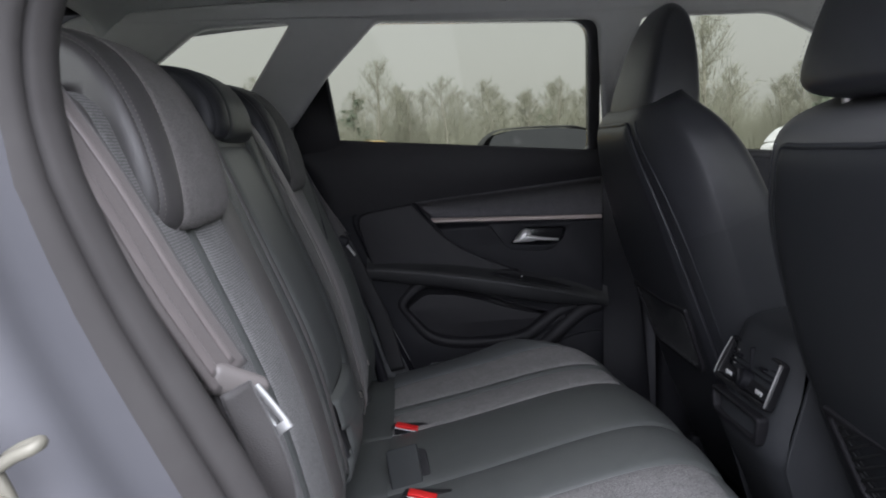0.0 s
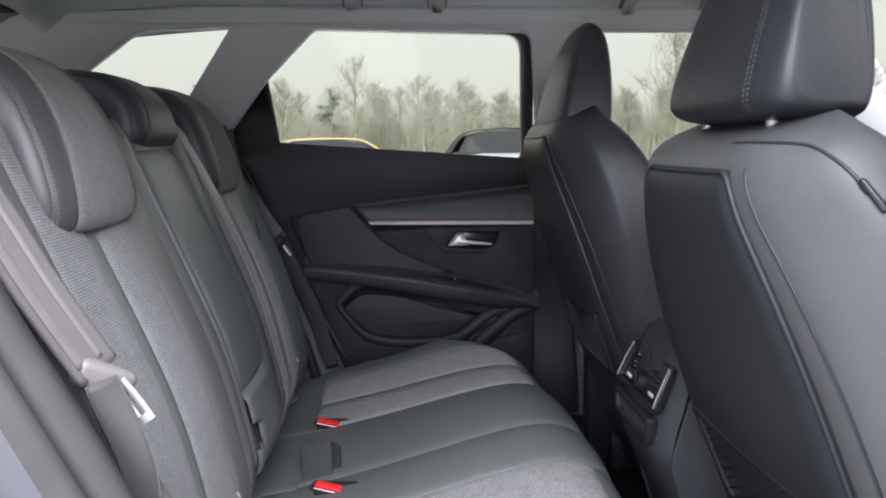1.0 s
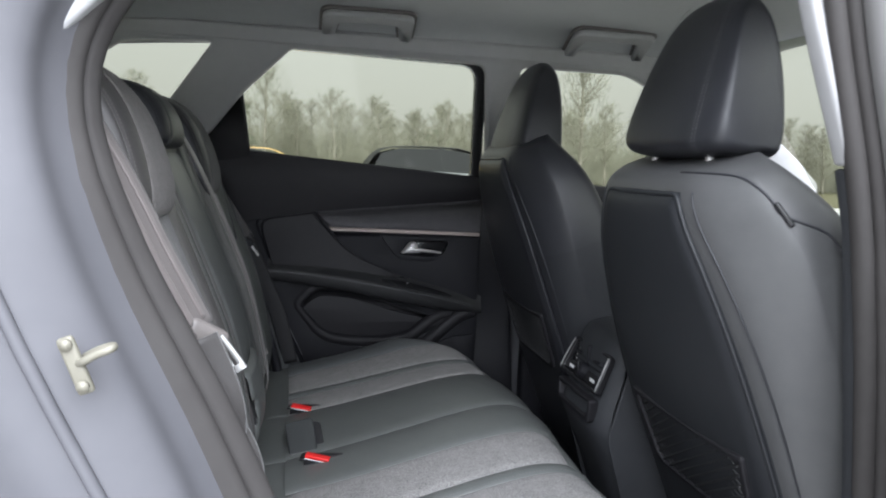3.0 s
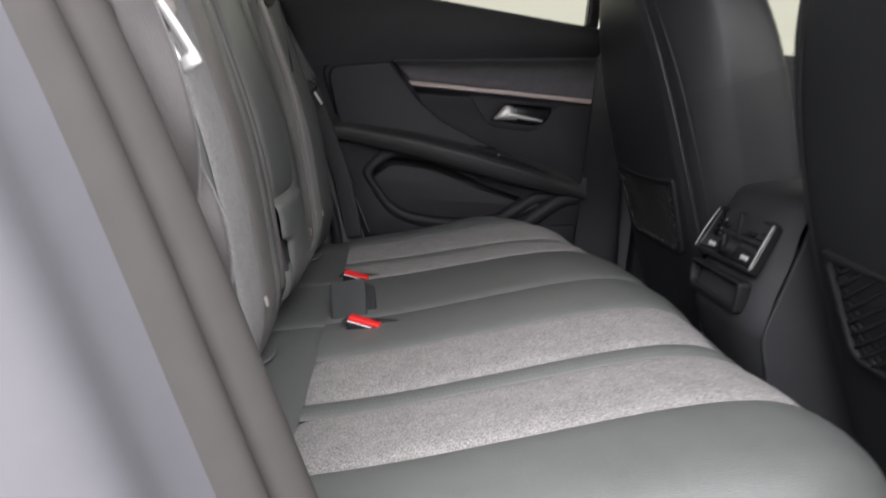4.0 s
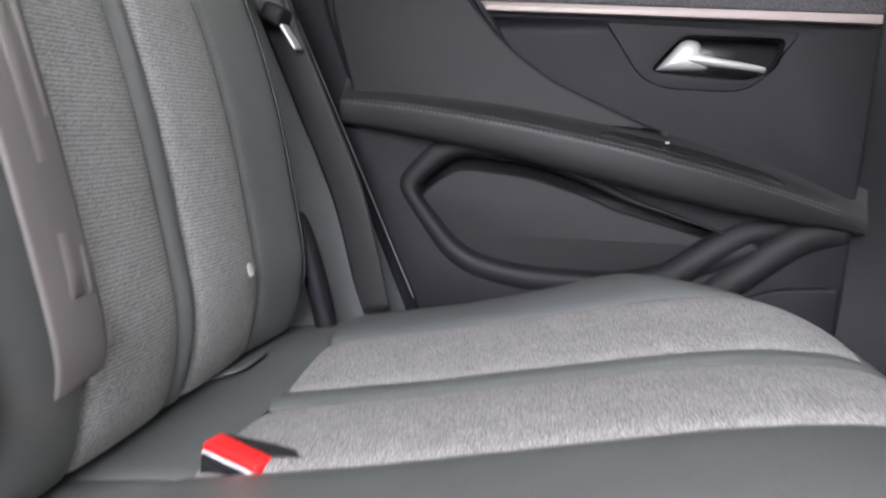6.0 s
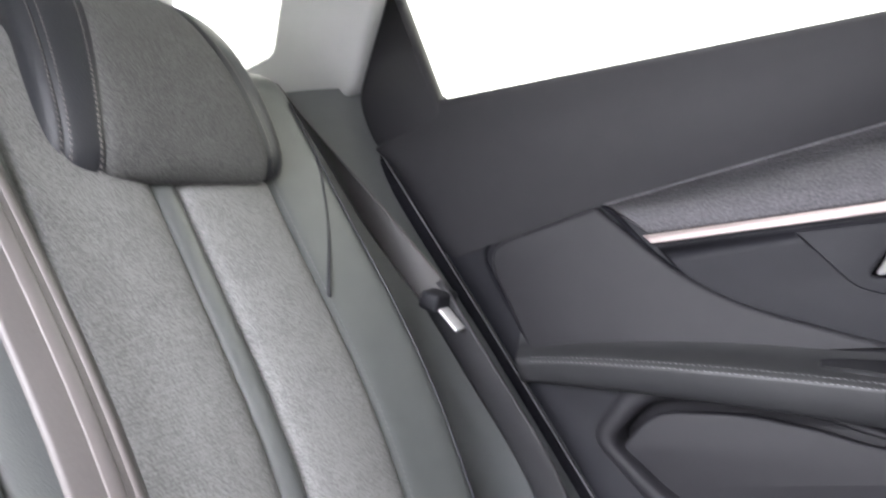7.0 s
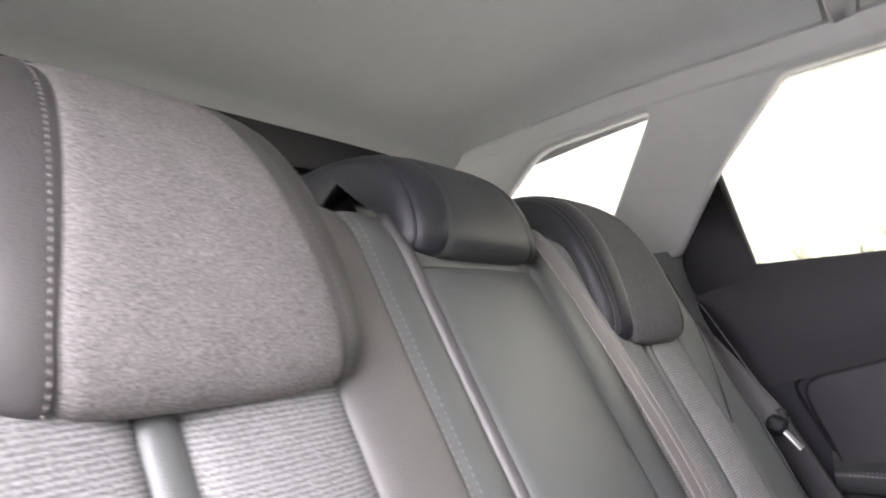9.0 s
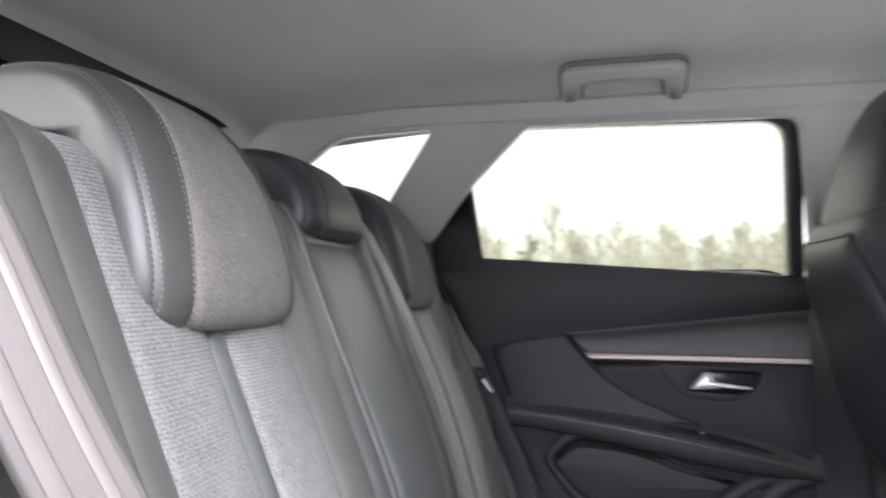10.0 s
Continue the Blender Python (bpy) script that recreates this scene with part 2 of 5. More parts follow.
def tube(bm, points, r, n=8, closed=False, flat=1.0, steps=6, cap=True):
    """A rod along a smooth curve. flat squashes it towards the y axis of its section."""
    total = (len(points) if closed else len(points) - 1) * steps
    ring = []
    up = Vector((0, 0, 1))
    cnt = total if closed else total + 1
    for i in range(cnt):
        p = Vector(spline(points, i / total, closed))
        q = Vector(spline(points, min(i / total + 0.002, 1.0) if not closed else ((i / total + 0.002) % 1.0), closed))
        if (q - p).length < 1e-7:
            q, p2 = p, Vector(spline(points, i / total - 0.002, closed))
            d = (q - p2).normalized()
        else:
            d = (q - p).normalized()
        side = d.cross(up)
        if side.length < 0.05:
            side = d.cross(Vector((0, 1, 0)))
        side.normalize()
        nrm = side.cross(d)
        rr = r(i / total) if callable(r) else r
        ring.append([bm.verts.new(p + side * math.cos(2 * math.pi * k / n) * rr + nrm * math.sin(2 * math.pi * k / n) * rr * flat) for k in range(n)])
    for i in range(cnt if closed else cnt - 1):
        a, b = ring[i], ring[(i + 1) % cnt]
        for k in range(n):
            bm.faces.new((a[k], a[(k + 1) % n], b[(k + 1) % n], b[k]))
    if cap and not closed:
        bm.faces.new(ring[0][::-1])
        bm.faces.new(ring[-1])
    return ring


def ribbon(bm, points, width_dir, w, thick=0.0014, steps=8):
    """A strap of webbing along a smooth curve."""
    total = (len(points) - 1) * steps
    rows = []
    for i in range(total + 1):
        p = Vector(spline(points, i / total))
        d = (Vector(spline(points, min(i / total + 0.01, 1))) - Vector(spline(points, max(i / total - 0.01, 0)))).normalized()
        wd = Vector(spline(width_dir, i / total)) if isinstance(width_dir, list) else Vector(width_dir)
        wd = (wd - d * wd.dot(d)).normalized()
        nr = wd.cross(d)
        rows.append([bm.verts.new(p + wd * a * w / 2 + nr * b) for a, b in ((-1, 0), (-0.8, thick), (0, thick * 1.25), (0.8, thick), (1, 0), (0.8, -thick), (0, -thick), (-0.8, -thick))])
    for a, b in zip(rows, rows[1:]):
        for k in range(8):
            bm.faces.new((a[k], a[(k + 1) % 8], b[(k + 1) % 8], b[k]))
    bm.faces.new(rows[0][::-1])
    bm.faces.new(rows[-1])


def plate(loops, depth, put, bevel=0.0, seg=2):
    """A flat panel bounded by loops of (a, b), later ones being holes, as a bmesh: put(a, b, d) gives the place, d from -depth/2 to depth/2."""
    cu = bpy.data.curves.new("outline", "CURVE")
    cu.dimensions, cu.fill_mode = "2D", "BOTH"
    cu.extrude, cu.bevel_depth, cu.bevel_resolution = max(depth / 2 - bevel, 0.0), bevel, seg
    cu.offset = -bevel
    for loop in loops:
        sp = cu.splines.new("POLY")
        sp.points.add(len(loop) - 1)
        for p, (a, b) in zip(sp.points, loop):
            p.co = (a, b, 0, 1)
        sp.use_cyclic_u = True
    ob = bpy.data.objects.new("outline", cu)
    me = bpy.data.meshes.new_from_object(ob)
    bm = bmesh.new()
    bm.from_mesh(me)
    bpy.data.objects.remove(ob)
    bpy.data.curves.remove(cu)
    bpy.data.meshes.remove(me)
    bmesh.ops.remove_doubles(bm, verts=bm.verts, dist=1e-5)
    for v in bm.verts:
        v.co = Vector(put(v.co.x, v.co.y, v.co.z))
    return bm


def rounded(points, r=0.02, seg=5):
    """A polygon with rounded corners; a point may carry its own radius."""
    outl = []
    n = len(points)
    for i in range(n):
        p = Vector(points[i][:2])
        rr = points[i][2] if len(points[i]) > 2 else r
        a, b = Vector(points[i - 1][:2]) - p, Vector(points[(i + 1) % n][:2]) - p
        k = min(rr, a.length * 0.45, b.length * 0.45)
        s, e = p + a.normalized() * k, p + b.normalized() * k
        for j in range(seg + 1):
            t = j / seg
            outl.append(tuple((1 - t) ** 2 * s + 2 * t * (1 - t) * p + t * t * e))
    return outl


def stitches(bm, pts, normal, step=0.006, length=0.0042, r=0.0006):
    """A row of single stitches along a line of places, each a short raised thread."""
    acc, last = 0.0, Vector(pts[0])
    nrm = Vector(normal).normalized()
    for p in pts[1:]:
        p = Vector(p)
        seg = p - last
        d = seg.length
        if d < 1e-6:
            continue
        t = (step - acc) if acc else 0.0
        while t <= d:
            c = last + seg * (t / d) + nrm * 0.0004
            dr = seg.normalized()
            sd = dr.cross(nrm).normalized()
            a = [bm.verts.new(c - dr * length / 2 + nrm * -0.0006), bm.verts.new(c + sd * r), bm.verts.new(c + nrm * r), bm.verts.new(c - sd * r), bm.verts.new(c + dr * length / 2 + nrm * -0.0006)]
            for i, j, k in ((0, 1, 2), (0, 2, 3), (4, 2, 1), (4, 3, 2)):
                bm.faces.new((a[i], a[j], a[k]))
            t += step
        acc = (d - (t - step)) if t >= step else acc + d
        last = p


def pad(bm, surf, y0, y1, u0, u1, nu=30, nv=10, crown=0.006, dip=0.006, ends=True):
    """One upholstered panel on a seat: surf(u, y) gives place and normal; its edges sink into the seams."""
    def fn(a, b):
        # columns crowd towards the seams
        e = 0.5 - 0.5 * math.cos(math.pi * b)
        c = 0.5 - 0.5 * math.cos(math.pi * a)
        y, u = y0 + (y1 - y0) * e, u0 + (u1 - u0) * c
        p, n = surf(u, y)
        w = (y1 - y0) / 2
        edge = min(e, 1 - e) * 2 * w
        h = crown * (1 - (2 * e - 1) ** 2) - dip * math.exp(-edge / 0.004)
        if ends:
            along = min(c, 1 - c) * abs(u1 - u0)
            h -= dip * math.exp(-along / 0.012)
        return p + n * h
    grid(bm, fn, nu, nv)


# ---- car shell: plan ----
# x forward, y to the car's left, z up; the camera comes in by the open right rear door.
SEAT_Y = 0.36          # front seats, either side of the middle
WALL_Y = 0.72          # inner face of the doors at the arm rest


def side_y(z):
    """How far out the cabin's side lies at a height."""
    return WALL_Y - max(z - 1.17, 0.0) * 0.24


def left(a, b, d):
    return (a, side_y(b) + d, b)


def right(a, b, d):
    return (a, -side_y(b) - d, b)


# ground and carpet
bm = bmesh.new()
grid(bm, lambda u, v: Vector(((u - 0.5) * 900, (v - 0.5) * 900, 0)), 30, 30)
tagged(part("ground", bm, "bounce_ground"), "car park ground made pale to bounce light into the cabin", "ground", kind="structure")
bm = bmesh.new()
grid(bm, lambda u, v: Vector((-120 + 240 * u, 24 + 80 * v, 0.02 + 0.1 * noise.noise(Vector((u * 30, v * 12, 0))))), 60, 20)
tagged(part("verge", bm, "grass"), "rough winter grass verge behind the car park", "grass", kind="structure")

bm = bmesh.new()
def floor_fn(u, v):
    y = -0.74 + 1.48 * v
    x = -0.35 + 1.95 * u
    tunnel = 0.10 * math.exp(-(y / 0.13) ** 4)
    sill = 0.10 * math.exp(-((abs(y) - 0.76) / 0.06) ** 2)
    return Vector((x, y, 0.33 + tunnel + sill + 0.002 * noise.noise(Vector((x * 9, y * 9, 0)))))
grid(bm, floor_fn, 40, 40)
tagged(part("floor", bm, "carpet"), "black carpeted car floor with a low tunnel", "floor", kind="structure")
bm = bmesh.new()
box(bm, (0.30, 0, 0.25), (2.70, 1.50, 0.1), 0.03)
tagged(part("underbody", bm, "tyre"), "dark underbody of the car", "car body", kind="structure")

# roof lining: one domed sheet, folded down at its rear edge
def roof_fn(u, v):
    x = 1.25 - 2.0 * u
    y = -0.645 + 1.29 * v
    z = 1.600 - 0.100 * abs(y / 0.645) ** 10
    z -= 0.10 * max(0.0, -(x + 0.05)) ** 2 + 0.10 * max(0.0, x - 0.6) ** 2
    z -= 0.45 * max(0.0, -x - 0.67)
    return Vector((x, y, z))
bm = bmesh.new()
low = grid(bm, roof_fn, 60, 40)
high = grid(bm, lambda u, v: roof_fn(u, v) + Vector((0, 0, 0.02)), 60, 40)
for a, b in ((low, high),):
    for line in (lambda g: g[0], lambda g: g[-1], lambda g: [r[0] for r in g], lambda g: [r[-1] for r in g]):
        p, q = line(a), line(b)
        for k in range(len(p) - 1):
            bm.faces.new((p[k], p[k + 1], q[k + 1], q[k]))
tagged(part("ceiling", bm, "headliner"), "light grey cloth roof lining of the car", "ceiling", kind="structure")
bm = bmesh.new()
def shell_fn(u, v):
    x, y = 1.30 - 2.40 * u, -0.662 + 1.324 * v
    return Vector((x, y, 1.650 - 0.10 * abs(y / 0.662) ** 8 - 0.10 * max(0.0, -(x + 0.05)) ** 2 - 0.10 * max(0.0, x - 0.6) ** 2))
grid(bm, shell_fn, 20, 20)
tagged(part("roof", bm, "paint"), "silver grey painted roof skin", "roof", kind="structure")


# ---- cabin sides ----
WIN = [(-0.240, 1.218, 0.012), (0.420, 1.167, 0.012), (0.404, 1.480, 0.045), (-0.118, 1.492, 0.015), (-0.252, 1.372, 0.02)]
QWIN = [(-0.312, 1.490, 0.015), (-0.436, 1.330, 0.012), (-0.66, 1.31, 0.03), (-0.70, 1.37, 0.03), (-0.525, 1.482, 0.03)]


def pillar_lean(a, b):
    """How far the rear pillar's trim stands in from the cabin's side."""
    return 0.028 * min(1.0, max(0.0, (-0.14 - a) / 0.20)) * min(1.0, max(0.0, (b - 1.26) / 0.20))


def cabin_side(put):
    """Pillars and window surrounds of one side, above the sill line."""
    ps = thing("side_trim", "light grey plastic trim of the rear pillar and window surrounds", "pillar trim", kind="structure")
    # one moulding: rear pillar with the quarter window cut through it, rail above the doors, middle pillar
    if put(0, 1, 0)[1] > 0:
        post = [(0.426, 1.482, 0.03), (0.460, 1.160, 0.005), (0.540, 1.160, 0.005), (0.530, 1.482, 0.02)]
    else:
        post = [(0.440, 1.482, 0.01), (0.452, 1.376, 0.02), (0.468, 1.288, 0.02), (0.482, 1.215, 0.004), (0.508, 1.215, 0.004), (0.500, 1.30, 0.02), (0.488, 1.482, 0.01)]
    outl = rounded([(-0.112, 1.491, 0.01), *post, (0.86, 1.482, 0.04), (1.285, 1.292, 0.05), (1.395, 1.205, 0.03), (1.450, 1.128, 0.04), (1.60, 1.085, 0.02), (1.60, 1.178, 0.02), (1.500, 1.256, 0.02), (1.300, 1.388, 0.05), (1.08, 1.525, 0.05), (0.96, 1.540, 0.03), (0.085, 1.545, 0.02), (-0.40, 1.538, 0.02), (-0.80, 1.52, 0.02), (-1.00, 1.42, 0.02), (-1.00, 1.25, 0.01), (-0.44, 1.248, 0.01), (-0.335, 1.250, 0.02), (-0.236, 1.372, 0.02)], 0.01)
    part("pillar_trim", plate([outl, rounded(QWIN)], 0.030, lambda a, b, d: put(a, b, d - 0.012 - pillar_lean(a, b)), 0.008), "pillar", ps)
    if put(0, 1, 0)[1] > 0:
        low = rounded([(0.430, 1.158, 0.005), (0.430, 0.42, 0.01), (0.60, 0.42, 0.01), (0.540, 1.158, 0.005)])
    else:
        low = rounded([(0.484, 1.212, 0.006), (0.500, 1.10, 0.05), (0.513, 1.0, 0.05), (0.531, 0.85, 0.05), (0.560, 0.42, 0.01), (0.65, 0.42, 0.01), (0.60, 0.86, 0.05), (0.560, 1.212, 0.005)])
    # right cover takes a lighter plastic to imitate the daylight on it
    part("lower_pillar", plate([low], 0.030, lambda a, b, d: put(a, b, d + (0.040 if put(0, 1, 0)[1] > 0 else -0.016)), 0.008), "plastic" if put(0, 1, 0)[1] > 0 else "console_grain", ps, "black lower pillar cover")
    # padded quarter between the backrest and the door's rear edge
    sg = 1 if put(0, 1, 0)[1] > 0 else -1
    bm = bmesh.new()
    def quarter(u, v):
        a = spline([(-0.47, 0.565, 1.262), (-0.40, 0.560, 1.12), (-0.32, 0.555, 0.90), (-0.235, 0.550, 0.66), (-0.19, 0.550, 0.50)], u)
        b = spline([(-0.330, 0.705, 1.262), (-0.312, 0.731, 1.13), (-0.195, 0.731, 0.89), (-0.077, 0.731, 0.64), (0.00, 0.731, 0.46)], u)
        w = math.sin(math.pi * v) * 0.018
        return Vector((a[0] + (b[0] - a[0]) * v + w, sg * (a[1] + (b[1] - a[1]) * v), a[2] + (b[2] - a[2]) * v))
    grid(bm, quarter, 30, 12)
    part("quarter_trim", bm, "leather_mid", ps, "dark quarter trim beside the backrest")
    return ps


cabin_side(left)
cabin_side(right)


def window(put, outline, label, back=0.010):
    ob = part("pane", plate([rounded(outline)], 0.004, lambda a, b, d: put(a, b, d + back)), "glass", None, "", smooth=False)
    ob.visible_shadow = False
    ob.name = "window_pane"
    return tagged(ob, label, "window", kind="structure")


window(left, [(-0.255, 1.21), (0.44, 1.155), (0.43, 1.50), (-0.11, 1.51), (-0.27, 1.37)], "clear side window glass of the closed rear door")
window(left, [(-0.29, 1.51), (-0.42, 1.31), (-0.70, 1.29), (-0.73, 1.37), (-0.53, 1.50)], "clear quarter window glass in the rear pillar")
window(right, [(-0.29, 1.51), (-0.42, 1.31), (-0.70, 1.29), (-0.73, 1.37), (-0.53, 1.50)], "clear quarter window glass in the rear pillar")
window(left, [(0.545, 1.15), (1.47, 1.075), (1.41, 1.215), (1.30, 1.305), (0.87, 1.50), (0.535, 1.50)], "clear side window glass of the closed front door")
window(right, [(0.545, 1.15), (1.47, 1.075), (1.41, 1.215), (1.30, 1.305), (0.87, 1.50), (0.535, 1.50)], "clear side window glass of the closed front door")


# ---- rear door ----
def rear_door(put, label, root):
    """A rear door seen from inside: card, sill, cloth inlay, bright strip, handle, arm rest, pocket and window frame. put(a, b, d): d grows outwards."""
    d = root
    edge = [(-0.335, 1.180), (-0.195, 0.883), (-0.075, 0.625), (-0.02, 0.50), (0.05, 0.42)]
    card = rounded([(-0.30, 1.20, 0.02), *edge, (0.455, 0.42, 0.02), (0.462, 1.150, 0.01), (0.0, 1.195, 0.05)], 0.03)
    POCK = [(-0.082, 0.772, 0.02), (-0.030, 0.820, 0.025), (0.075, 0.812, 0.03), (0.150, 0.788, 0.02), (0.190, 0.770, 0.02), (0.345, 0.728, 0.02), (0.205, 0.672, 0.05), (0.070, 0.672, 0.05), (-0.010, 0.688, 0.04)]
    pocket = rounded(POCK, 0.03, 7)
    cx, cz = 0.11, 0.745
    grow = lambda k, dz: [(cx + (a - cx) * (1 + k / 0.2), cz + (b - cz) * (1 + k / 0.075) + dz) for a, b in pocket]
    hole = rounded([(0.206, 0.928, 0.012), (0.242, 0.970, 0.012), (0.358, 0.968, 0.012), (0.345, 0.932, 0.02), (0.318, 0.920, 0.012)])
    part("door_card", plate([card, pocket, hole], 0.020, lambda a, b, e: put(a, b, e + 0.012), 0.004), "plastic", d)
    part("pocket_back", plate([rounded([(-0.12, 0.79), (0.0, 0.85), (0.2, 0.81), (0.37, 0.75), (0.25, 0.65), (0.0, 0.65)])], 0.006, lambda a, b, e: put(a, b, e + 0.044)), "soft", d)
    part("pocket_panel", plate([[(a - 0.004, b - 0.010) for a, b in grow(-0.010, 0.0)]], 0.012, lambda a, b, e: put(a, b, e + 0.020), 0.004), "soft", d, "flat panel set in the door pocket")
    bm = bmesh.new()
    n = len(pocket)
    loops = [(grow(0.026, -0.003), 0.004), (grow(0.021, -0.002), -0.003), (grow(0.012, -0.001), -0.006), (grow(0.004, 0.0), -0.0055), (grow(0.000, 0.0), -0.002), (grow(-0.003, 0.0), 0.006), (grow(-0.006, 0.001), 0.046)]
    rows = [[bm.verts.new(put(a, b, dd)) for a, b in lp] for lp, dd in loops]
    for r0, r1 in zip(rows, rows[1:]):
        for k in range(n):
            bm.faces.new((r0[k], r0[(k + 1) % n], r1[(k + 1) % n], r1[k]))
    part("pocket_lip", bm, "soft", d)
    # window sill roll
    bm = bmesh.new()
    def sill(u, v):
        x = -0.330 + 0.790 * u
        top = 1.218 - (x + 0.24) * 0.0776
        low = 1.022 + (x + 0.20) * 0.145 if x < -0.04 else 1.047 + (x + 0.04) * 0.105
        if x < -0.24:
            top = 1.218 + (x + 0.24) * 0.40
            low = max(low, 1.18 - (x + 0.335) * 2.1)
            low = min(low, top - 0.004)
        t = v
        z = low + (top - low) * min(t * 1.15, 1.0)
        bulge = 0.014 * math.sin(math.pi * min(t, 1.0)) + 0.006
        back = 0.03 * max(0, t - 0.87) / 0.13
        return Vector(put(x, z, 0.004 - bulge + back))
    grid(bm, sill, 46, 16)
    part("window_sill", bm, "soft", d, "soft black window sill")
    # smooth panel behind the arm rest
    pan = [(-0.200, 1.022, 0.04), (-0.048, 1.046, 0.004), (0.0, 0.992, 0.004), (0.035, 0.955, 0.03), (0.09, 0.915, 0.06), (0.20, 0.868, 0.06), (0.25, 0.852, 0.02), (-0.155, 0.872, 0.02)]
    part("rear_panel", plate([rounded(pan)], 0.014, lambda a, b, e: put(a, b, e - 0.006), 0.006), "soft", d)
    # black tube drawn in place of the shade in the panel's groove
    bm = bmesh.new()
    tube(bm, [put(a, b, 0.0005) for a, b in [(0.19, 0.866), (0.09, 0.910), (0.037, 0.950), (0.0, 0.990), (-0.046, 1.049), (-0.10, 1.041), (-0.185, 1.028), (-0.203, 1.012), (-0.196, 0.980), (-0.176, 0.930), (-0.158, 0.880)]], 0.0030, 8, steps=6)
    part("groove_shade", bm, "carpet", d)
    # cloth inlay above the strip
    inl = [(-0.040, 1.048, 0.003), (0.455, 1.096, 0.003), (0.455, 0.996, 0.003), (0.006, 1.006, 0.003)]
    part("inlay", plate([rounded(inl)], 0.010, lambda a, b, e: put(a, b, e - 0.005), 0.003), "door_cloth", d, "dark grey cloth inlay")
    st = [(0.000, 1.0050, 0.001), (0.452, 0.9955, 0.002), (0.452, 0.9855, 0.002), (0.008, 0.9945, 0.001)]
    part("trim_strip", plate([rounded(st)], 0.014, lambda a, b, e: put(a, b, e - 0.006), 0.0012), "alu", d, "satin rose metal strip")
    # front panel with the handle
    mid = [(0.010, 0.990, 0.004), (0.455, 0.981, 0.004), (0.455, 0.785, 0.01), (0.255, 0.848, 0.02), (0.20, 0.862, 0.06), (0.09, 0.908, 0.06), (0.04, 0.947, 0.03)]
    part("front_panel", plate([rounded(mid), hole], 0.010, lambda a, b, e: put(a, b, e + 0.000), 0.003), "plastic", d)
    bm = bmesh.new()
    box(bm, (0, 0, 0), (0.155, 0.004, 0.055), 0.001, 1)
    for v in bm.verts:
        v.co = Vector(put(0.282 + v.co.x, 0.945 + v.co.z, 0.026 + v.co.y))
    cup = part("handle_cup", bm, "gloss_black", d)
    bm = bmesh.new()
    tube(bm, [put(*p) for p in ((0.236, 0.944, -0.002), (0.256, 0.943, -0.010), (0.285, 0.939, -0.011), (0.312, 0.936, -0.009), (0.336, 0.933, -0.004))], lambda u: 0.0095 - 0.0052 * u, 12, flat=0.75)
    part("lever", bm, "chrome", cup, "bright satin pull lever")
    bm = bmesh.new()
    base = rounded([(0.214, 0.929, 0.006), (0.243, 0.966, 0.014), (0.262, 0.964, 0.014), (0.266, 0.946, 0.012), (0.276, 0.931, 0.006)], seg=4)
    cx2, cz2 = 0.246, 0.944
    rows = [[bm.verts.new(put(cx2 + (a - cx2) * k, cz2 + (b - cz2) * k, dd)) for a, b in base] for k, dd in ((1.0, 0.012), (1.0, -0.002), (0.92, -0.008), (0.7, -0.013), (0.35, -0.0155))]
    for r0, r1 in zip(rows, rows[1:]):
        for k in range(len(base)):
            bm.faces.new((r0[k], r0[(k + 1) % len(base)], r1[(k + 1) % len(base)], r1[k]))
    bm.faces.new(rows[-1])
    part("lever_base", bm, "chrome", cup)
    bez = rounded([(0.150, 0.984, 0.004), (0.196, 0.920, 0.02), (0.225, 0.908, 0.02), (0.325, 0.906, 0.03), (0.372, 0.976, 0.01)])
    part("handle_surround", plate([bez, hole], 0.012, lambda a, b, e: put(a, b, e - 0.0015), 0.002), "plastic", d)
    # arm rest: broad sloping top, stitched edge, face turning under
    ztop = lambda u: 0.884 - 0.03 * u - 0.088 * u * u
    bm = bmesh.new()
    def rest(u, v):
        x = -0.172 + 0.640 * u
        w = spline([(0.026, 0), (0.042, 0), (0.056, 0), (0.062, 0), (0.060, 0), (0.044, 0), (0.012, 0)], u)[0]
        h = spline([(0.032, 0), (0.038, 0), (0.042, 0), (0.046, 0), (0.046, 0), (0.036, 0), (0.018, 0)], u)[0]
        z = ztop(u)
        dd, dz = spline([(0.002, 0.034), (-w * 0.30, 0.014), (-w * 0.78, 0.003), (-w, -0.004), (-w * 1.02, -0.012), (-w * 0.93, -h * 0.75), (-w * 0.70, -h), (0.006, -h - 0.004)], v)
        return Vector(put(x, z + dz, dd))
    grid(bm, rest, 44, 28)
    ar = part("arm_rest", bm, "door_arm", d, "black padded arm rest with stitched edge")
    bm = bmesh.new()
    sgn = -1 if put(0, 1, 0)[1] > 0 else 1
    for vv in (0.36, 0.46):
        stitches(bm, [rest(u / 60, vv) for u in range(2, 58)], (0, sgn, 0.7), 0.006)
    tagged(part("stitching", bm, "thread_dark", ar), kind="stuff")
    def on_top(a, k, e):
        u = (a + 0.172) / 0.640
        p, q = rest(u, 0.10 + 0.22 * k), rest(u, 0.10 + 0.22 * k)
        return (p.x, p.y - 0.003 * (1 if p.y > 0 and abs(p.y) < 0.76 else -1), p.z + 0.004 + e)
    bm = bmesh.new()
    def switch(a, c):
        u = (0.155 + 0.215 * a + 0.172) / 0.640
        wd = math.sin(math.pi * (0.04 + 0.92 * a)) ** 0.5
        p = rest(u, 0.215 + (c - 0.5) * 0.17 * wd)
        h = 0.0025 * min(1.0, min(c, 1 - c) * 8, min(a, 1 - a) * 12)
        return p + Vector((0, sgn * h * 0.5, h))
    grid(bm, switch, 20, 10)
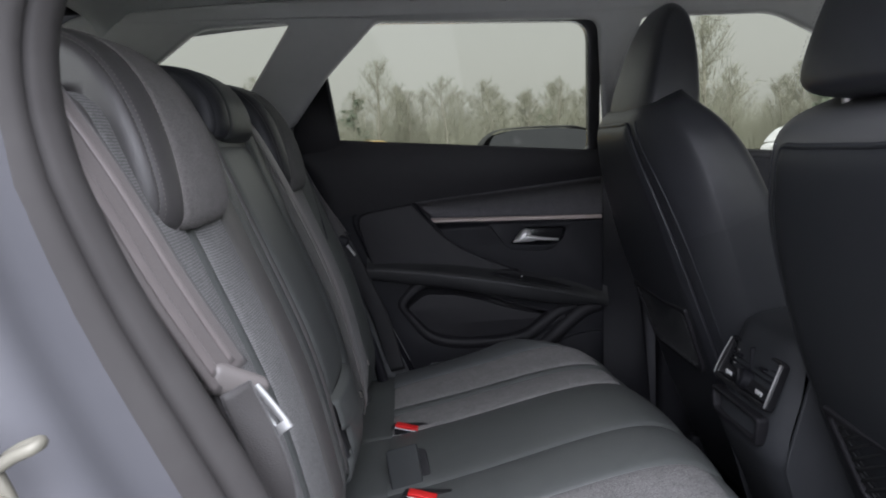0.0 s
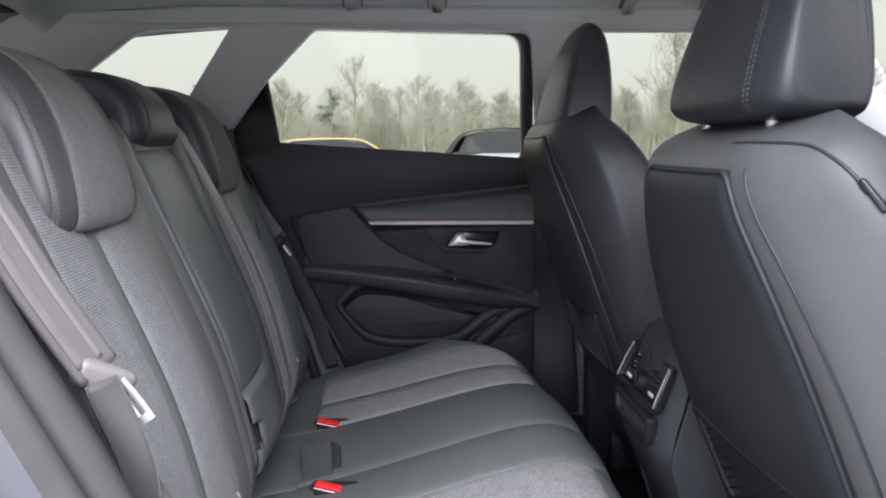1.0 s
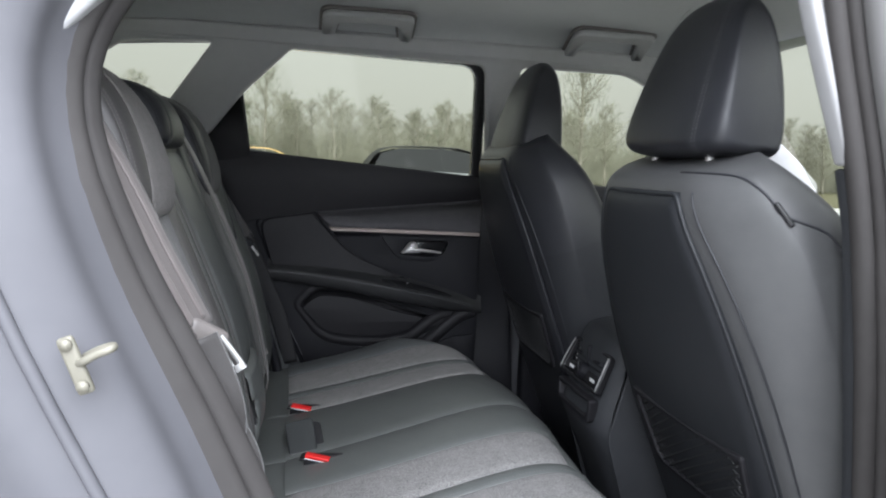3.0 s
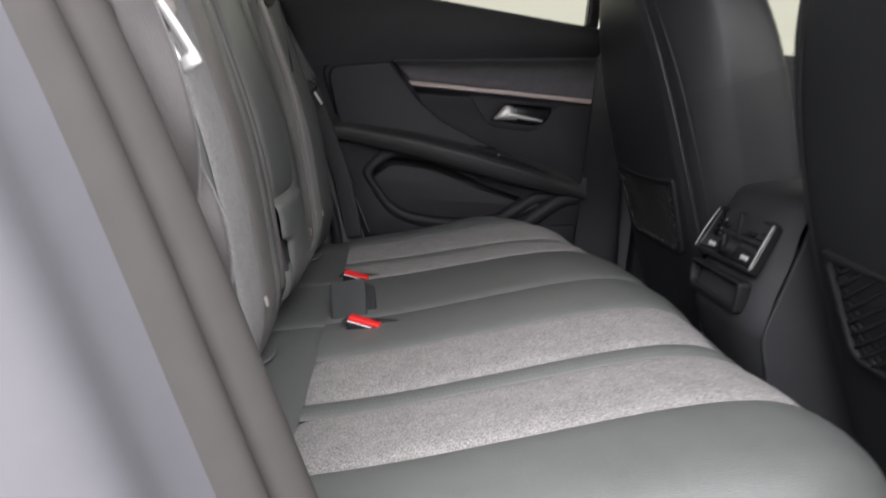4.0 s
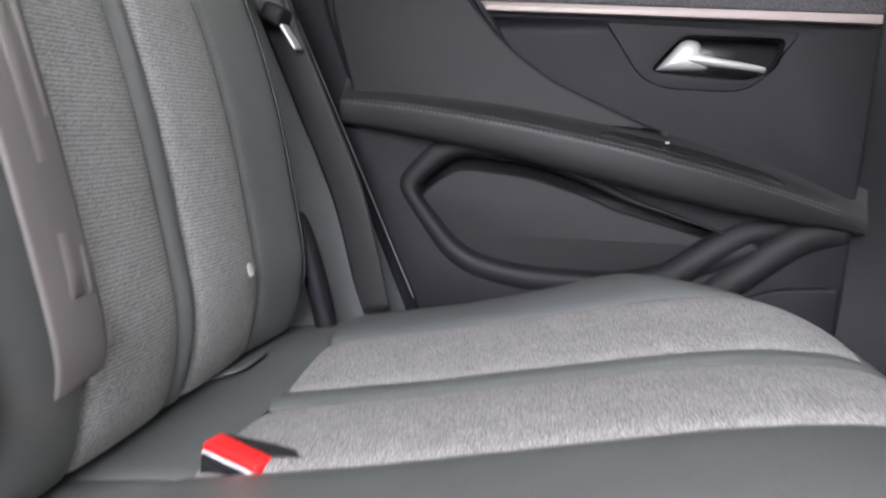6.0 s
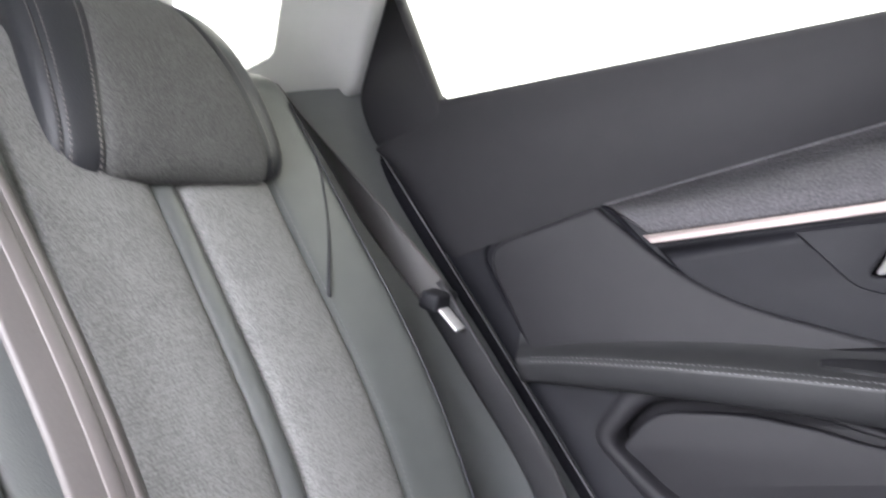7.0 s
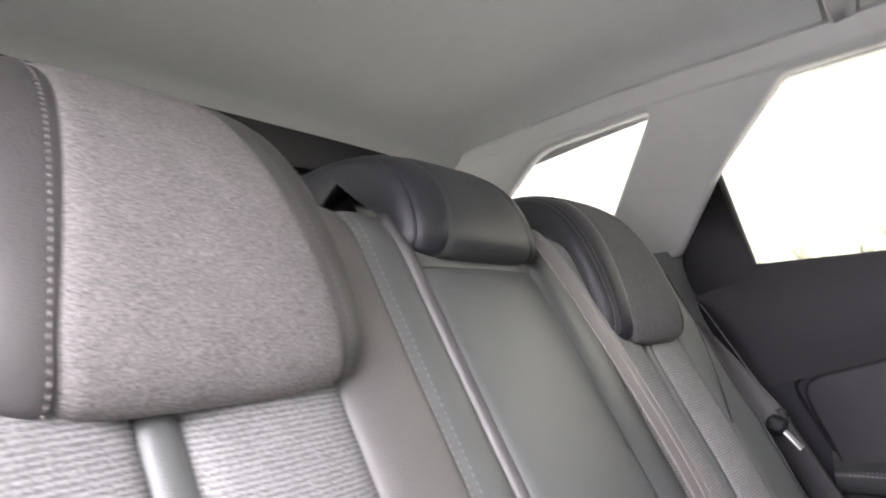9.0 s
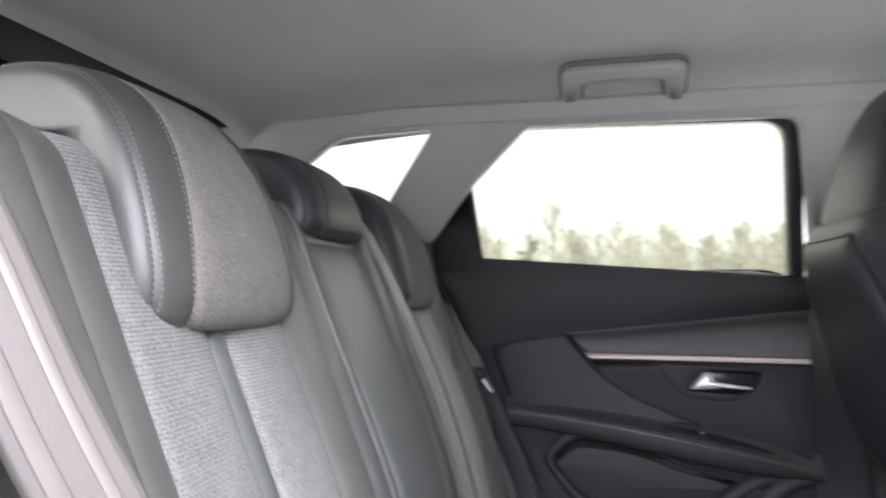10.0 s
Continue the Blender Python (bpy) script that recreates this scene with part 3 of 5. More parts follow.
    part("switch_plate", bm, "gloss_black", ar)
    bm = bmesh.new()
    box(bm, on_top(0.232, 0.5, 0.003), (0.005, 0.0025, 0.0025), 0.0008)
    part("switch_mark", bm, "chrome", ar)
    # lower moulding: two slanting ribs in front of the pocket
    for x0, z0, x1, z1, w in ((0.20, 0.63, 0.335, 0.735, 0.016), (0.245, 0.60, 0.40, 0.735, 0.018)):
        bm = bmesh.new()
        tube(bm, [put(x0, z0, 0.018), put((x0 + x1) / 2, (z0 + z1) / 2 + 0.004, 0.008), put(x1, z1, 0.010), put(x1 + 0.05, z1 + 0.012, 0.018)], w * 1.2, 14)
        part("rib", bm, "soft", d)
    lowp = [(0.245, 0.595, 0.03), (0.36, 0.672, 0.05), (0.452, 0.682, 0.01), (0.452, 0.45, 0.02), (0.10, 0.45, 0.05)]
    part("kick_panel", plate([rounded(lowp)], 0.012, lambda a, b, e: put(a, b, e - 0.000), 0.005), "plastic", d)
    # padded corner behind the glass, and the frame round it
    cor = [(-0.345, 1.180, 0.02), (-0.340, 1.245, 0.02), (-0.262, 1.382, 0.006), (-0.240, 1.376, 0.004), (-0.222, 1.215, 0.006), (-0.225, 1.180, 0.01)]
    part("corner_cover", plate([rounded(cor)], 0.024, lambda a, b, e: put(a, b, e + 0.001), 0.008), "soft", d)
    ring_o = rounded([(-0.262, 1.200, 0.01), (0.450, 1.150, 0.01), (0.437, 1.500, 0.05), (-0.108, 1.512, 0.015), (-0.268, 1.380, 0.02)])
    hole_w = rounded(WIN)
    if label:
        ring_o = rounded([(-0.262, 1.200, 0.01), (0.490, 1.146, 0.01), (0.462, 1.500, 0.05), (-0.108, 1.512, 0.015), (-0.268, 1.380, 0.02)])
        hole_w = rounded([(-0.240, 1.218, 0.012), (0.368, 1.172, 0.012), (0.345, 1.480, 0.045), (-0.118, 1.492, 0.015), (-0.252, 1.372, 0.02)])
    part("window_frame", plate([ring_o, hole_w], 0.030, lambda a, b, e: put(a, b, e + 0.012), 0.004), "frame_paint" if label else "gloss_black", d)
    if label:
        bm = bmesh.new()
        tube(bm, [put(a, b, 0.0) for a, b in hole_w[::2]], 0.009, 8, True, steps=1)
        part("glass_seal", bm, "belt_black", d)
        ob = part("pane", plate([hole_w], 0.004, lambda a, b, e: put(a, b, e + 0.012)), "tint", d, "green tinted glass", smooth=False)
        ob.visible_shadow = False
    # rubber seal blackened for the shadow gap, pale highlight line, along the card's rear
    bm = bmesh.new()
    tube(bm, [put(a - 0.010, b, -0.006) for a, b in edge], 0.012, 10)
    part("edge_seal", bm, "carpet", d)
    bm = bmesh.new()
    tube(bm, [put(a + 0.004, b, -0.010) for a, b in edge[:3]], 0.0010, 6)
    part("edge_line", bm, "thread_dark", d)
    # outer skin
    sk = rounded([(-0.36, 1.19, 0.03), (-0.19, 0.86, 0.03), (-0.06, 0.58, 0.03), (0.02, 0.38, 0.03), (0.46, 0.36, 0.02), (0.47, 1.14, 0.02)], 0.02)
    part("outer_skin", plate([sk], 0.010, lambda a, b, e: put(a, b, e + 0.100), 0.004), "paint", d)
    return d


door_l = thing("rear_door", "closed rear car door with black trim, dark cloth inlay and chrome handle", "car door", "rear doors")
rear_door(left, "", door_l)
# the open door: the same door mirrored, swung out about its front edge
door_r = thing("rear_door", "open rear car door with black trim and dark cloth inlay, swung outwards", "car door", "rear doors")
HINGE = Vector((0.545, -0.775, 0))
swing = Matrix.Translation(HINGE) @ Matrix.Rotation(radians(68), 4, "Z") @ Matrix.Translation(-HINGE)
rear_door(lambda a, b, d: tuple(swing @ Vector(right(a, b, d))), "open", door_r)


# front doors and dash, seen past the front seats
def front_door(put):
    d = thing("front_door", "closed front car door with black trim below a clear window", "car door", "front doors")
    card = rounded([(0.60, 1.155, 0.02), (1.45, 1.085, 0.05), (1.45, 0.35, 0.02), (0.605, 0.35, 0.02)])
    part("door_card", plate([card], 0.05, lambda a, b, e: put(a, b, e + 0.0), 0.015), "plastic", d)
    bm = bmesh.new()
    tube(bm, [put(0.64, 0.80, -0.02), put(0.9, 0.82, -0.05), put(1.2, 0.86, -0.04), put(1.35, 0.9, -0.01)], 0.03, 10)
    part("arm_rest", bm, "leather_dark", d)
    bm = bmesh.new()
    tube(bm, [put(0.56, 1.155, 0.0), put(0.9, 1.128, -0.005), put(1.40, 1.088, 0.0)], 0.018, 8)
    part("window_sill", bm, "soft", d)
    sk = rounded([(0.53, 1.14, 0.02), (1.55, 1.06, 0.05), (1.55, 0.36, 0.02), (0.53, 0.36, 0.02)])
    part("outer_skin", plate([sk], 0.010, lambda a, b, e: put(a, b, e + 0.10), 0.004), "paint", d)
    # door mirror
    bm = bmesh.new()
    c = Vector(put(1.27, 1.16, 0.22))
    box(bm, c, (0.10, 0.20, 0.14), 0.04, 4)
    part("door_mirror", bm, "gloss_black", d)
front_door(left)
front_door(right)

dash = thing("dashboard", "black dashboard below the windscreen", "dashboard")
bm = bmesh.new()
def dash_fn(u, v):
    y = -0.70 + 1.40 * v
    p = spline([(1.62, 1.07), (1.40, 1.09), (1.25, 1.07), (1.19, 1.00), (1.24, 0.85), (1.32, 0.6)], u)
    return Vector((p[0] + 0.02 * math.cos(y * 4), y, p[1] + 0.01 * math.cos(y * 5)))
grid(bm, dash_fn, 20, 20)
part("top_pad", bm, "soft", dash)
bm = bmesh.new()
tube(bm, [(1.04, 0.36 + 0.18 * math.cos(a * math.pi / 8), 0.98 + 0.17 * math.sin(a * math.pi / 8)) for a in range(16)], 0.014, 8, True, steps=2)
part("steering_wheel", bm, "leather_dark", dash)
bm = bmesh.new()
box(bm, (1.56, 0, 0.72), (0.06, 1.5, 0.7), 0.02)
tagged(part("bulkhead", bm, "plastic"), "black bulkhead under the windscreen", "bulkhead", kind="structure")
ob = part("windscreen", plate([rounded([(-0.66, 1.09, 0.05), (0.66, 1.09, 0.05), (0.55, 1.56, 0.05), (-0.55, 1.56, 0.05)])], 0.005, lambda a, b, e: (1.62 - (b - 1.09) * 0.95, a, b + e)), "glass")
ob.visible_shadow = False
tagged(ob, "clear sloping windscreen glass", "window", kind="structure")

# tail: luggage cover, side trims of the boot and the tailgate with its window
bm = bmesh.new()
grid(bm, lambda u, v: Vector((-0.34 - 0.70 * u, -0.60 + 1.2 * v, 1.06 + 0.012 * math.cos(u * 6))), 10, 10)
bmesh.ops.solidify(bm, geom=bm.faces[:], thickness=0.01)
tagged(part("luggage_cover", bm, "plastic"), "black luggage cover behind the rear seats", "luggage cover")
tail = thing("tailgate", "closed tailgate with dark trim round the rear window", "tailgate", kind="structure")
tput = lambda a, b, e: (-1.03 - e + max(0.0, b - 1.2) * 0.28, a, b)
part("tail_trim", plate([rounded([(-0.68, 0.55, 0.05), (0.68, 0.55, 0.05), (0.68, 1.30, 0.05), (0.60, 1.56, 0.08), (-0.60, 1.56, 0.08), (-0.68, 1.30, 0.05)]), rounded([(-0.56, 1.20, 0.05), (0.56, 1.20, 0.05), (0.50, 1.515, 0.04), (-0.50, 1.515, 0.04)])], 0.04, tput, 0.01), "carpet", tail)
bm = bmesh.new()
box(bm, (-0.900, 0, 1.556), (0.28, 1.24, 0.06), 0.015)
part("header_trim", bm, "carpet", tail)
ob = part("pane", plate([rounded([(-0.57, 1.19, 0.05), (0.57, 1.19, 0.05), (0.52, 1.53, 0.06), (-0.52, 1.53, 0.06)])], 0.004, tput), "glass", tail)
ob.visible_shadow = False
for s_, nm in ((1, "left"), (-1, "right")):
    bm = bmesh.new()
    grid(bm, lambda u, v: Vector((-0.40 - 0.64 * u, s_ * (0.70 - 0.03 * v), 0.35 + 0.91 * v)), 10, 10)
    bmesh.ops.solidify(bm, geom=bm.faces[:], thickness=0.015)
    tagged(part("boot_trim", bm, "plastic"), "black plastic side trim of the luggage space", "side trim", kind="structure")
# boxes added to stop light leaking in below and behind the bench
bm = bmesh.new()
box(bm, (-0.03, 0, 0.455), (0.80, 1.36, 0.23), 0.02)
tagged(part("seat_block", bm, "carpet"), "carpeted block under the rear bench, added to stop light leaks", "floor", kind="structure")
bm = bmesh.new()
box(bm, (-0.70, 0, 0.57), (0.70, 1.38, 0.06), 0.01)
tagged(part("boot_floor", bm, "carpet"), "black carpeted luggage floor", "floor", kind="structure")
# unseen panel added to stop light leaking in past the quarter trim
part("leak_panel", plate([rounded([(-1.0, 0.35, 0.02), (0.10, 0.35, 0.02), (-0.10, 0.80, 0.02), (-0.24, 1.24, 0.02), (-1.0, 1.24, 0.02)])], 0.01, lambda a, b, e: (a, 0.75 + e, b)), "carpet", tail, "unseen black panel added to stop light leaks")


# ---- rear seat ----
LEAN_X, LEAN_Z = -0.302, 0.953        # the way up the backrest
BACK_N = Vector((0.953, 0, 0.302))


def back_surf(s, y):
    """The backrest's face: s metres up its slope from the seat, y across."""
    h = 0.012 * math.sin(math.pi * min(max((s + 0.02) / 0.62, 0), 1)) + 0.012 * math.exp(-((s - 0.19) / 0.16) ** 2)
    a = abs(y)
    h += (0.026 if y < 0 else 0.012) * max(0.0, min((a - 0.42) / 0.10, 1.0)) ** 2 * (1 - 0.5 * max(0.0, (s - 0.3) / 0.3))
    lim = 0.54 if y < 0 else 0.512
    h -= 0.05 * max(0.0, (a - lim) / 0.06) ** 2
    if s > 0.555:
        h -= 1.1 * ((s - 0.555) / 0.05) ** 2 * 0.02
    if s < 0.03:
        h -= 4.0 * (0.03 - s) ** 2
    return Vector((-0.165 + LEAN_X * s, y, 0.694 + LEAN_Z * s)) + BACK_N * h, BACK_N


CUSHION = [(-0.235, 0.610), (-0.18, 0.613), (-0.10, 0.625), (0.0, 0.646), (0.12, 0.678), (0.225, 0.706), (0.298, 0.719), (0.348, 0.714), (0.386, 0.687), (0.400, 0.635), (0.395, 0.56), (0.378, 0.46)]


def cushion_surf(u, y):
    p = Vector(spline(CUSHION, min(max(u, 0.0), 1.0)))
    q = Vector(spline(CUSHION, min(max(u, 0.0) + 0.004, 1.0))) - Vector(spline(CUSHION, min(max(u, 0.004), 1.0) - 0.004))
    n = Vector((-q.y, 0, q.x)).normalized()
    a = abs(y)
    drop = 0.06 * max(0.0, (a - 0.56) / 0.09) ** 2.2
    swell = 0.010 * math.exp(-((a - 0.50) / 0.08) ** 2) + 0.008 * math.exp(-(y / 0.22) ** 4)
    if u < 0.2:
        swell *= u / 0.2
    pull = 0.05 * max(0.0, (a - 0.50) / 0.15) ** 2 * min(1, max(0, (u - 0.4) / 0.2))
    if y > 0:
        t = min(1.0, max(0.0, (u - 0.30) / 0.35))
        pull += 0.13 * min(1.4, max(0.0, (y - 0.36) / 0.22)) ** 2 * t * t * (3 - 2 * t)
        swell += 0.006 * math.exp(-((y - 0.56) / 0.07) ** 2) * math.exp(-((u - 0.40) / 0.20) ** 2)
        drop += 0.035 * max(0.0, (y - 0.46) / 0.18) ** 2 * min(1.0, max(0.0, (u - 0.42) / 0.2))
        drop += 0.016 * min(1.0, y / 0.35) * min(1.0, max(0.0, (u - 0.25) / 0.3))
    return Vector((p.x - pull, y, p.y)) + n * (swell - drop), n


bench = thing("rear_bench", "rear bench seat in grey leather with pale heather cloth panels", "car seat")
bm = bmesh.new()
grid(bm, lambda a, b: cushion_surf(a, -0.64 + 1.28 * b)[0] - cushion_surf(a, -0.64 + 1.28 * b)[1] * 0.012, 30, 40)
cushion = part("cushion", bm, "leather_mid", bench, "cushion in grey leather and pale cloth")
U0, U1 = 0.176, 1.0
ZONES = [(-0.652, -0.478, "leather_seat", "bolster"), (-0.478, -0.345, "fabric", "cloth_panel"), (-0.345, -0.308, "leather_seat", "inlay_band"),
         (-0.308, -0.182, "fabric", "cloth_panel"), (-0.182, -0.045, "leather_seat", "leather_panel"), (-0.045, 0.205, "leather_seat", "leather_panel"),
         (0.205, 0.328, "fabric", "cloth_panel"), (0.328, 0.362, "leather_seat", "inlay_band"), (0.362, 0.482, "fabric", "cloth_panel"), (0.482, 0.655, "leather_mid", "bolster")]
LABEL = {"leather_seat": "grey grained leather", "leather_mid": "dark grey grained leather", "fabric": "pale grey heather cloth", "leather": "grey grained leather", "leather_taupe": "taupe grained leather", "leather_taupe_dark": "dark taupe leather", "fabric_rib": "ribbed grey heather cloth", "fabric_fine": "fine grey cloth", "fabric_fine_shaded": "fine grey cloth darkened for shade"}
for y0, y1, mat, nm in ZONES:
    bm = bmesh.new()
    w = y1 - y0
    u1 = 0.665 if mat == "fabric" or nm == "inlay_band" else U1
    pad(bm, cushion_surf, y0, y1, U0, u1, 44, 14 if w > 0.06 else 6, 0.004 if w > 0.06 else 0.0015, 0.005, ends=mat == "fabric")
    part(nm, bm, mat, cushion, LABEL[mat])
    if u1 < U1:
        bm = bmesh.new()
        pad(bm, cushion_surf, y0, y1, u1, U1, 14, 10, 0.002, 0.004)
        part("front_roll", bm, "leather_seat", cushion)
for y0, y1 in ((-0.64, -0.045), (-0.045, 0.205), (0.205, 0.64)):
    bm = bmesh.new()
    pad(bm, cushion_surf, y0, y1, 0.0, U0, 12, 26, 0.001, 0.004)
    part("rear_strip", bm, "leather_seat", cushion)
bm = bmesh.new()
for y in (-0.313, 0.333, -0.340, 0.357):
    stitches(bm, [cushion_surf(U0 + (0.66 - U0) * i / 40, y)[0] + Vector((0, 0, 0.0005)) for i in range(41)], (0, 0, 1), 0.0058, 0.0044, 0.0007)
tagged(part("stitching", bm, "thread_dark", cushion), kind="stuff")

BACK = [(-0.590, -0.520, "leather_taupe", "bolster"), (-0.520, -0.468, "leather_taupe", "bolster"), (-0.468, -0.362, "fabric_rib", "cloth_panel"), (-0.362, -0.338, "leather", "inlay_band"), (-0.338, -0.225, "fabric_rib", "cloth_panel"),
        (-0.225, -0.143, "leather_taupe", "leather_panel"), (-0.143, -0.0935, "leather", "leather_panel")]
BACK_L = [(0.115, 0.190, "leather", "leather_panel"), (0.190, 0.300, "fabric_rib", "cloth_panel"), (0.300, 0.325, "leather", "inlay_band"), (0.325, 0.440, "fabric_rib", "cloth_panel"), (0.440, 0.556, "leather_seat", "bolster")]
for zones, label, lo, hi in ((BACK, "narrow rear backrest in grey leather and ribbed heather cloth", -0.60, -0.0935), (BACK_L, "wide rear backrest in grey leather and ribbed heather cloth", -0.093, 0.566)):
    bm = bmesh.new()
    def shell(a, b, lo=lo, hi=hi):
        # front face, over the top and down behind
        y = lo + (hi - lo) * b
        path = [(-0.06, -0.010), (0.25, -0.010), (0.54, -0.010), (0.592, -0.030), (0.605, -0.075), (0.57, -0.10), (0.25, -0.10), (-0.05, -0.10)]
        s, h = spline(path, a)
        p = back_surf(min(s, 0.55), y)[0]
        return p + Vector((LEAN_X, 0, LEAN_Z)) * (s - min(s, 0.55)) + BACK_N * h
    grid(bm, shell, 40, 20)
    back = part("backrest", bm, "leather_mid", bench, label)
    for y0, y1, mat, nm in zones:
        w = y1 - y0
        bm = bmesh.new()
        pad(bm, back_surf, y0, y1, -0.062, 0.590, 54, 14 if w > 0.06 else 6, 0.004 if w > 0.06 else 0.0015, 0.005)
        part(nm, bm, mat, back, LABEL[mat])
    bm = bmesh.new()
    edges = (-0.1375, -0.1485) if lo < -0.3 else (0.193, 0.443)
    for y in edges:
        stitches(bm, [back_surf(-0.01 + 0.59 * i / 50, y)[0] + BACK_N * 0.0012 for i in range(51)], BACK_N, 0.0058, 0.0046, 0.0009)
    tagged(part("stitching", bm, "thread_dark" if lo > -0.3 else "thread", back), kind="stuff")
    if lo < -0.3:
        bm = bmesh.new()
        tube(bm, [tuple(back_surf(0.585 * i / 16, -0.0885)[0] - BACK_N * 0.0045) for i in range(17)], 0.0075, 12, steps=3)
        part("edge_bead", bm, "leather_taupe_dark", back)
    else:
        bm = bmesh.new()
        tube(bm, [tuple(back_surf(q, y)[0] + BACK_N * 0.003) for q, y in ((0.52, 0.536), (0.46, 0.518), (0.38, 0.484), (0.31, 0.441))], 0.0018, 6, steps=5)
        part("bolster_seam", bm, "leather_dark", back)
        bm = bmesh.new()
        tube(bm, [tuple(back_surf(-0.02 + 0.56 * i / 20, 0.520)[0] + BACK_N * 0.0042) for i in range(21)], 0.0012, 6, steps=2)
        part("edge_seam", bm, "leather_dark", back)
    # child-seat anchor tags
    for y in ((-0.236,) if lo < -0.3 else (0.205, 0.415)):
        bm = bmesh.new()
        p = back_surf(0.020, y)[0] + BACK_N * 0.004
        box(bm, p, (0.005, 0.009, 0.013), 0.002, 2, Matrix.Rotation(radians(-18), 4, "Y"))
        part("anchor_tag", bm, "thread", back, "small pale anchor tag")
    if lo > -0.3:
        # centre section with the folding arm rest
        def mid_surf(s, y):
            p, n = back_surf(s, y)
            return p + n * (0.001 + 0.005 * math.sin(math.pi * min(max(s / 0.55, 0), 1))), n
        bm = bmesh.new()
        pad(bm, mid_surf, -0.084, 0.114, 0.120, 0.531, 40, 20, 0.004, 0.0045)
        part("centre_panel", bm, "leather", back, "smooth grey leather centre panel")
        def arm_surf(s, y):
            p, n = mid_surf(s, y)
            return p + n * (0.009 * min(1.0, max(0.0, (0.119 - s) / 0.012))), n
        bm = bmesh.new()
        def cut_surf(s, y):
            t = min(1.0, max(0.0, (s - 0.056) / 0.008))
            return arm_surf(s, 0.114 - (0.114 - y) * (0.828 + 0.172 * t * t * (3 - 2 * t)))
        pad(bm, cut_surf, -0.084, 0.114, -0.02, 0.119, 44, 24, 0.007, 0.006)
        part("arm_rest", bm, "leather", back, "lower centre panel of the folding arm rest")
        bm = bmesh.new()
        pad(bm, arm_surf, -0.084, -0.051, -0.02, 0.027, 10, 8, 0.003, 0.006)
        part("arm_hinge_cover", bm, "leather", back)
        bm = bmesh.new()
        pad(bm, mid_surf, -0.084, 0.114, 0.532, 0.590, 10, 16, 0.002, 0.004)
        part("top_panel", bm, "leather", back)
        # black block set in the arm rest's notch in place of its shade
        bm = bmesh.new()
        p = mid_surf(0.042, -0.067)[0]
        box(bm, p - BACK_N * 0.004, (0.012, 0.034, 0.048), 0.003, 3, Matrix.Rotation(radians(-18), 4, "Y"))
        part("notch_shade", bm, "belt_black", back)


# ---- headrests ----
def headrest_skin(bm, loop, half, a0, a1, put, nv, square=4.0, sink=0.0, u0=0.0, u1=1.0, ends=(0.62, 0.55), back=1.0, seam=None):
    """Sweeps a side profile across, drawn in towards the ends; a runs from -90 to 90 degrees round the corner, u along the profile.
    ends: how far the front and the height draw in at the ends; back: how far the rear does."""
    cx = sum(p[0] for p in loop) / len(loop)
    cz = sum(p[1] for p in loop) / len(loop)
    whole = u1 - u0 > 0.999
    n = 64 if whole else max(8, int(64 * (u1 - u0)))
    def fn(a, b):
        d, h = spline(loop, (u0 + (u1 - u0) * a) % 1.0, True)
        ang = a0 + (a1 - a0) * b
        if seam:
            f = 1 - 0.42 * min(1.0, max(0.0, (h - 0.02) / 0.15))
            m, lim, edge = abs(ang), seam[0] if ang < 0 else seam[1], seam[2]
            if m < edge:
                m = m * f if m <= lim else lim * f + (edge - lim * f) * (m - lim) / (edge - lim)
            ang = math.copysign(m, ang)
        th = radians(ang)
        v = math.copysign(abs(math.sin(th)) ** (2 / square), th)
        k = max(math.cos(th), 0.0) ** (2 / square)
        edge = min(abs(a0 + (a1 - a0) * b - a0) if a0 > -89.9 else 99, abs((a1 - a0) * (1 - b)) if a1 < 89.9 else 99)
        g = 1 - sink * math.exp(-edge / 2.2)
        # eased across the middle of the profile, so that front and rear meet smoothly
        w = min(max((d - cx) / 0.05 + 0.5, 0.0), 1.0)
        ef = back + (ends[0] - back) * w * w * (3 - 2 * w)
        k1 = (ef + (1 - ef) * k) * g
        k2 = (ends[1] + (1 - ends[1]) * k) * g
        return Vector(put(cx + (d - cx) * k1, v * half, cz + (h - cz) * k2))
    rows = grid(bm, fn, n, nv, close_u=whole)
    if whole:
        for end, j in ((a0, 0), (a1, nv)):
            if abs(end) >= 89.9:
                bm.faces.new([r[j] for r in rows])
    return fn


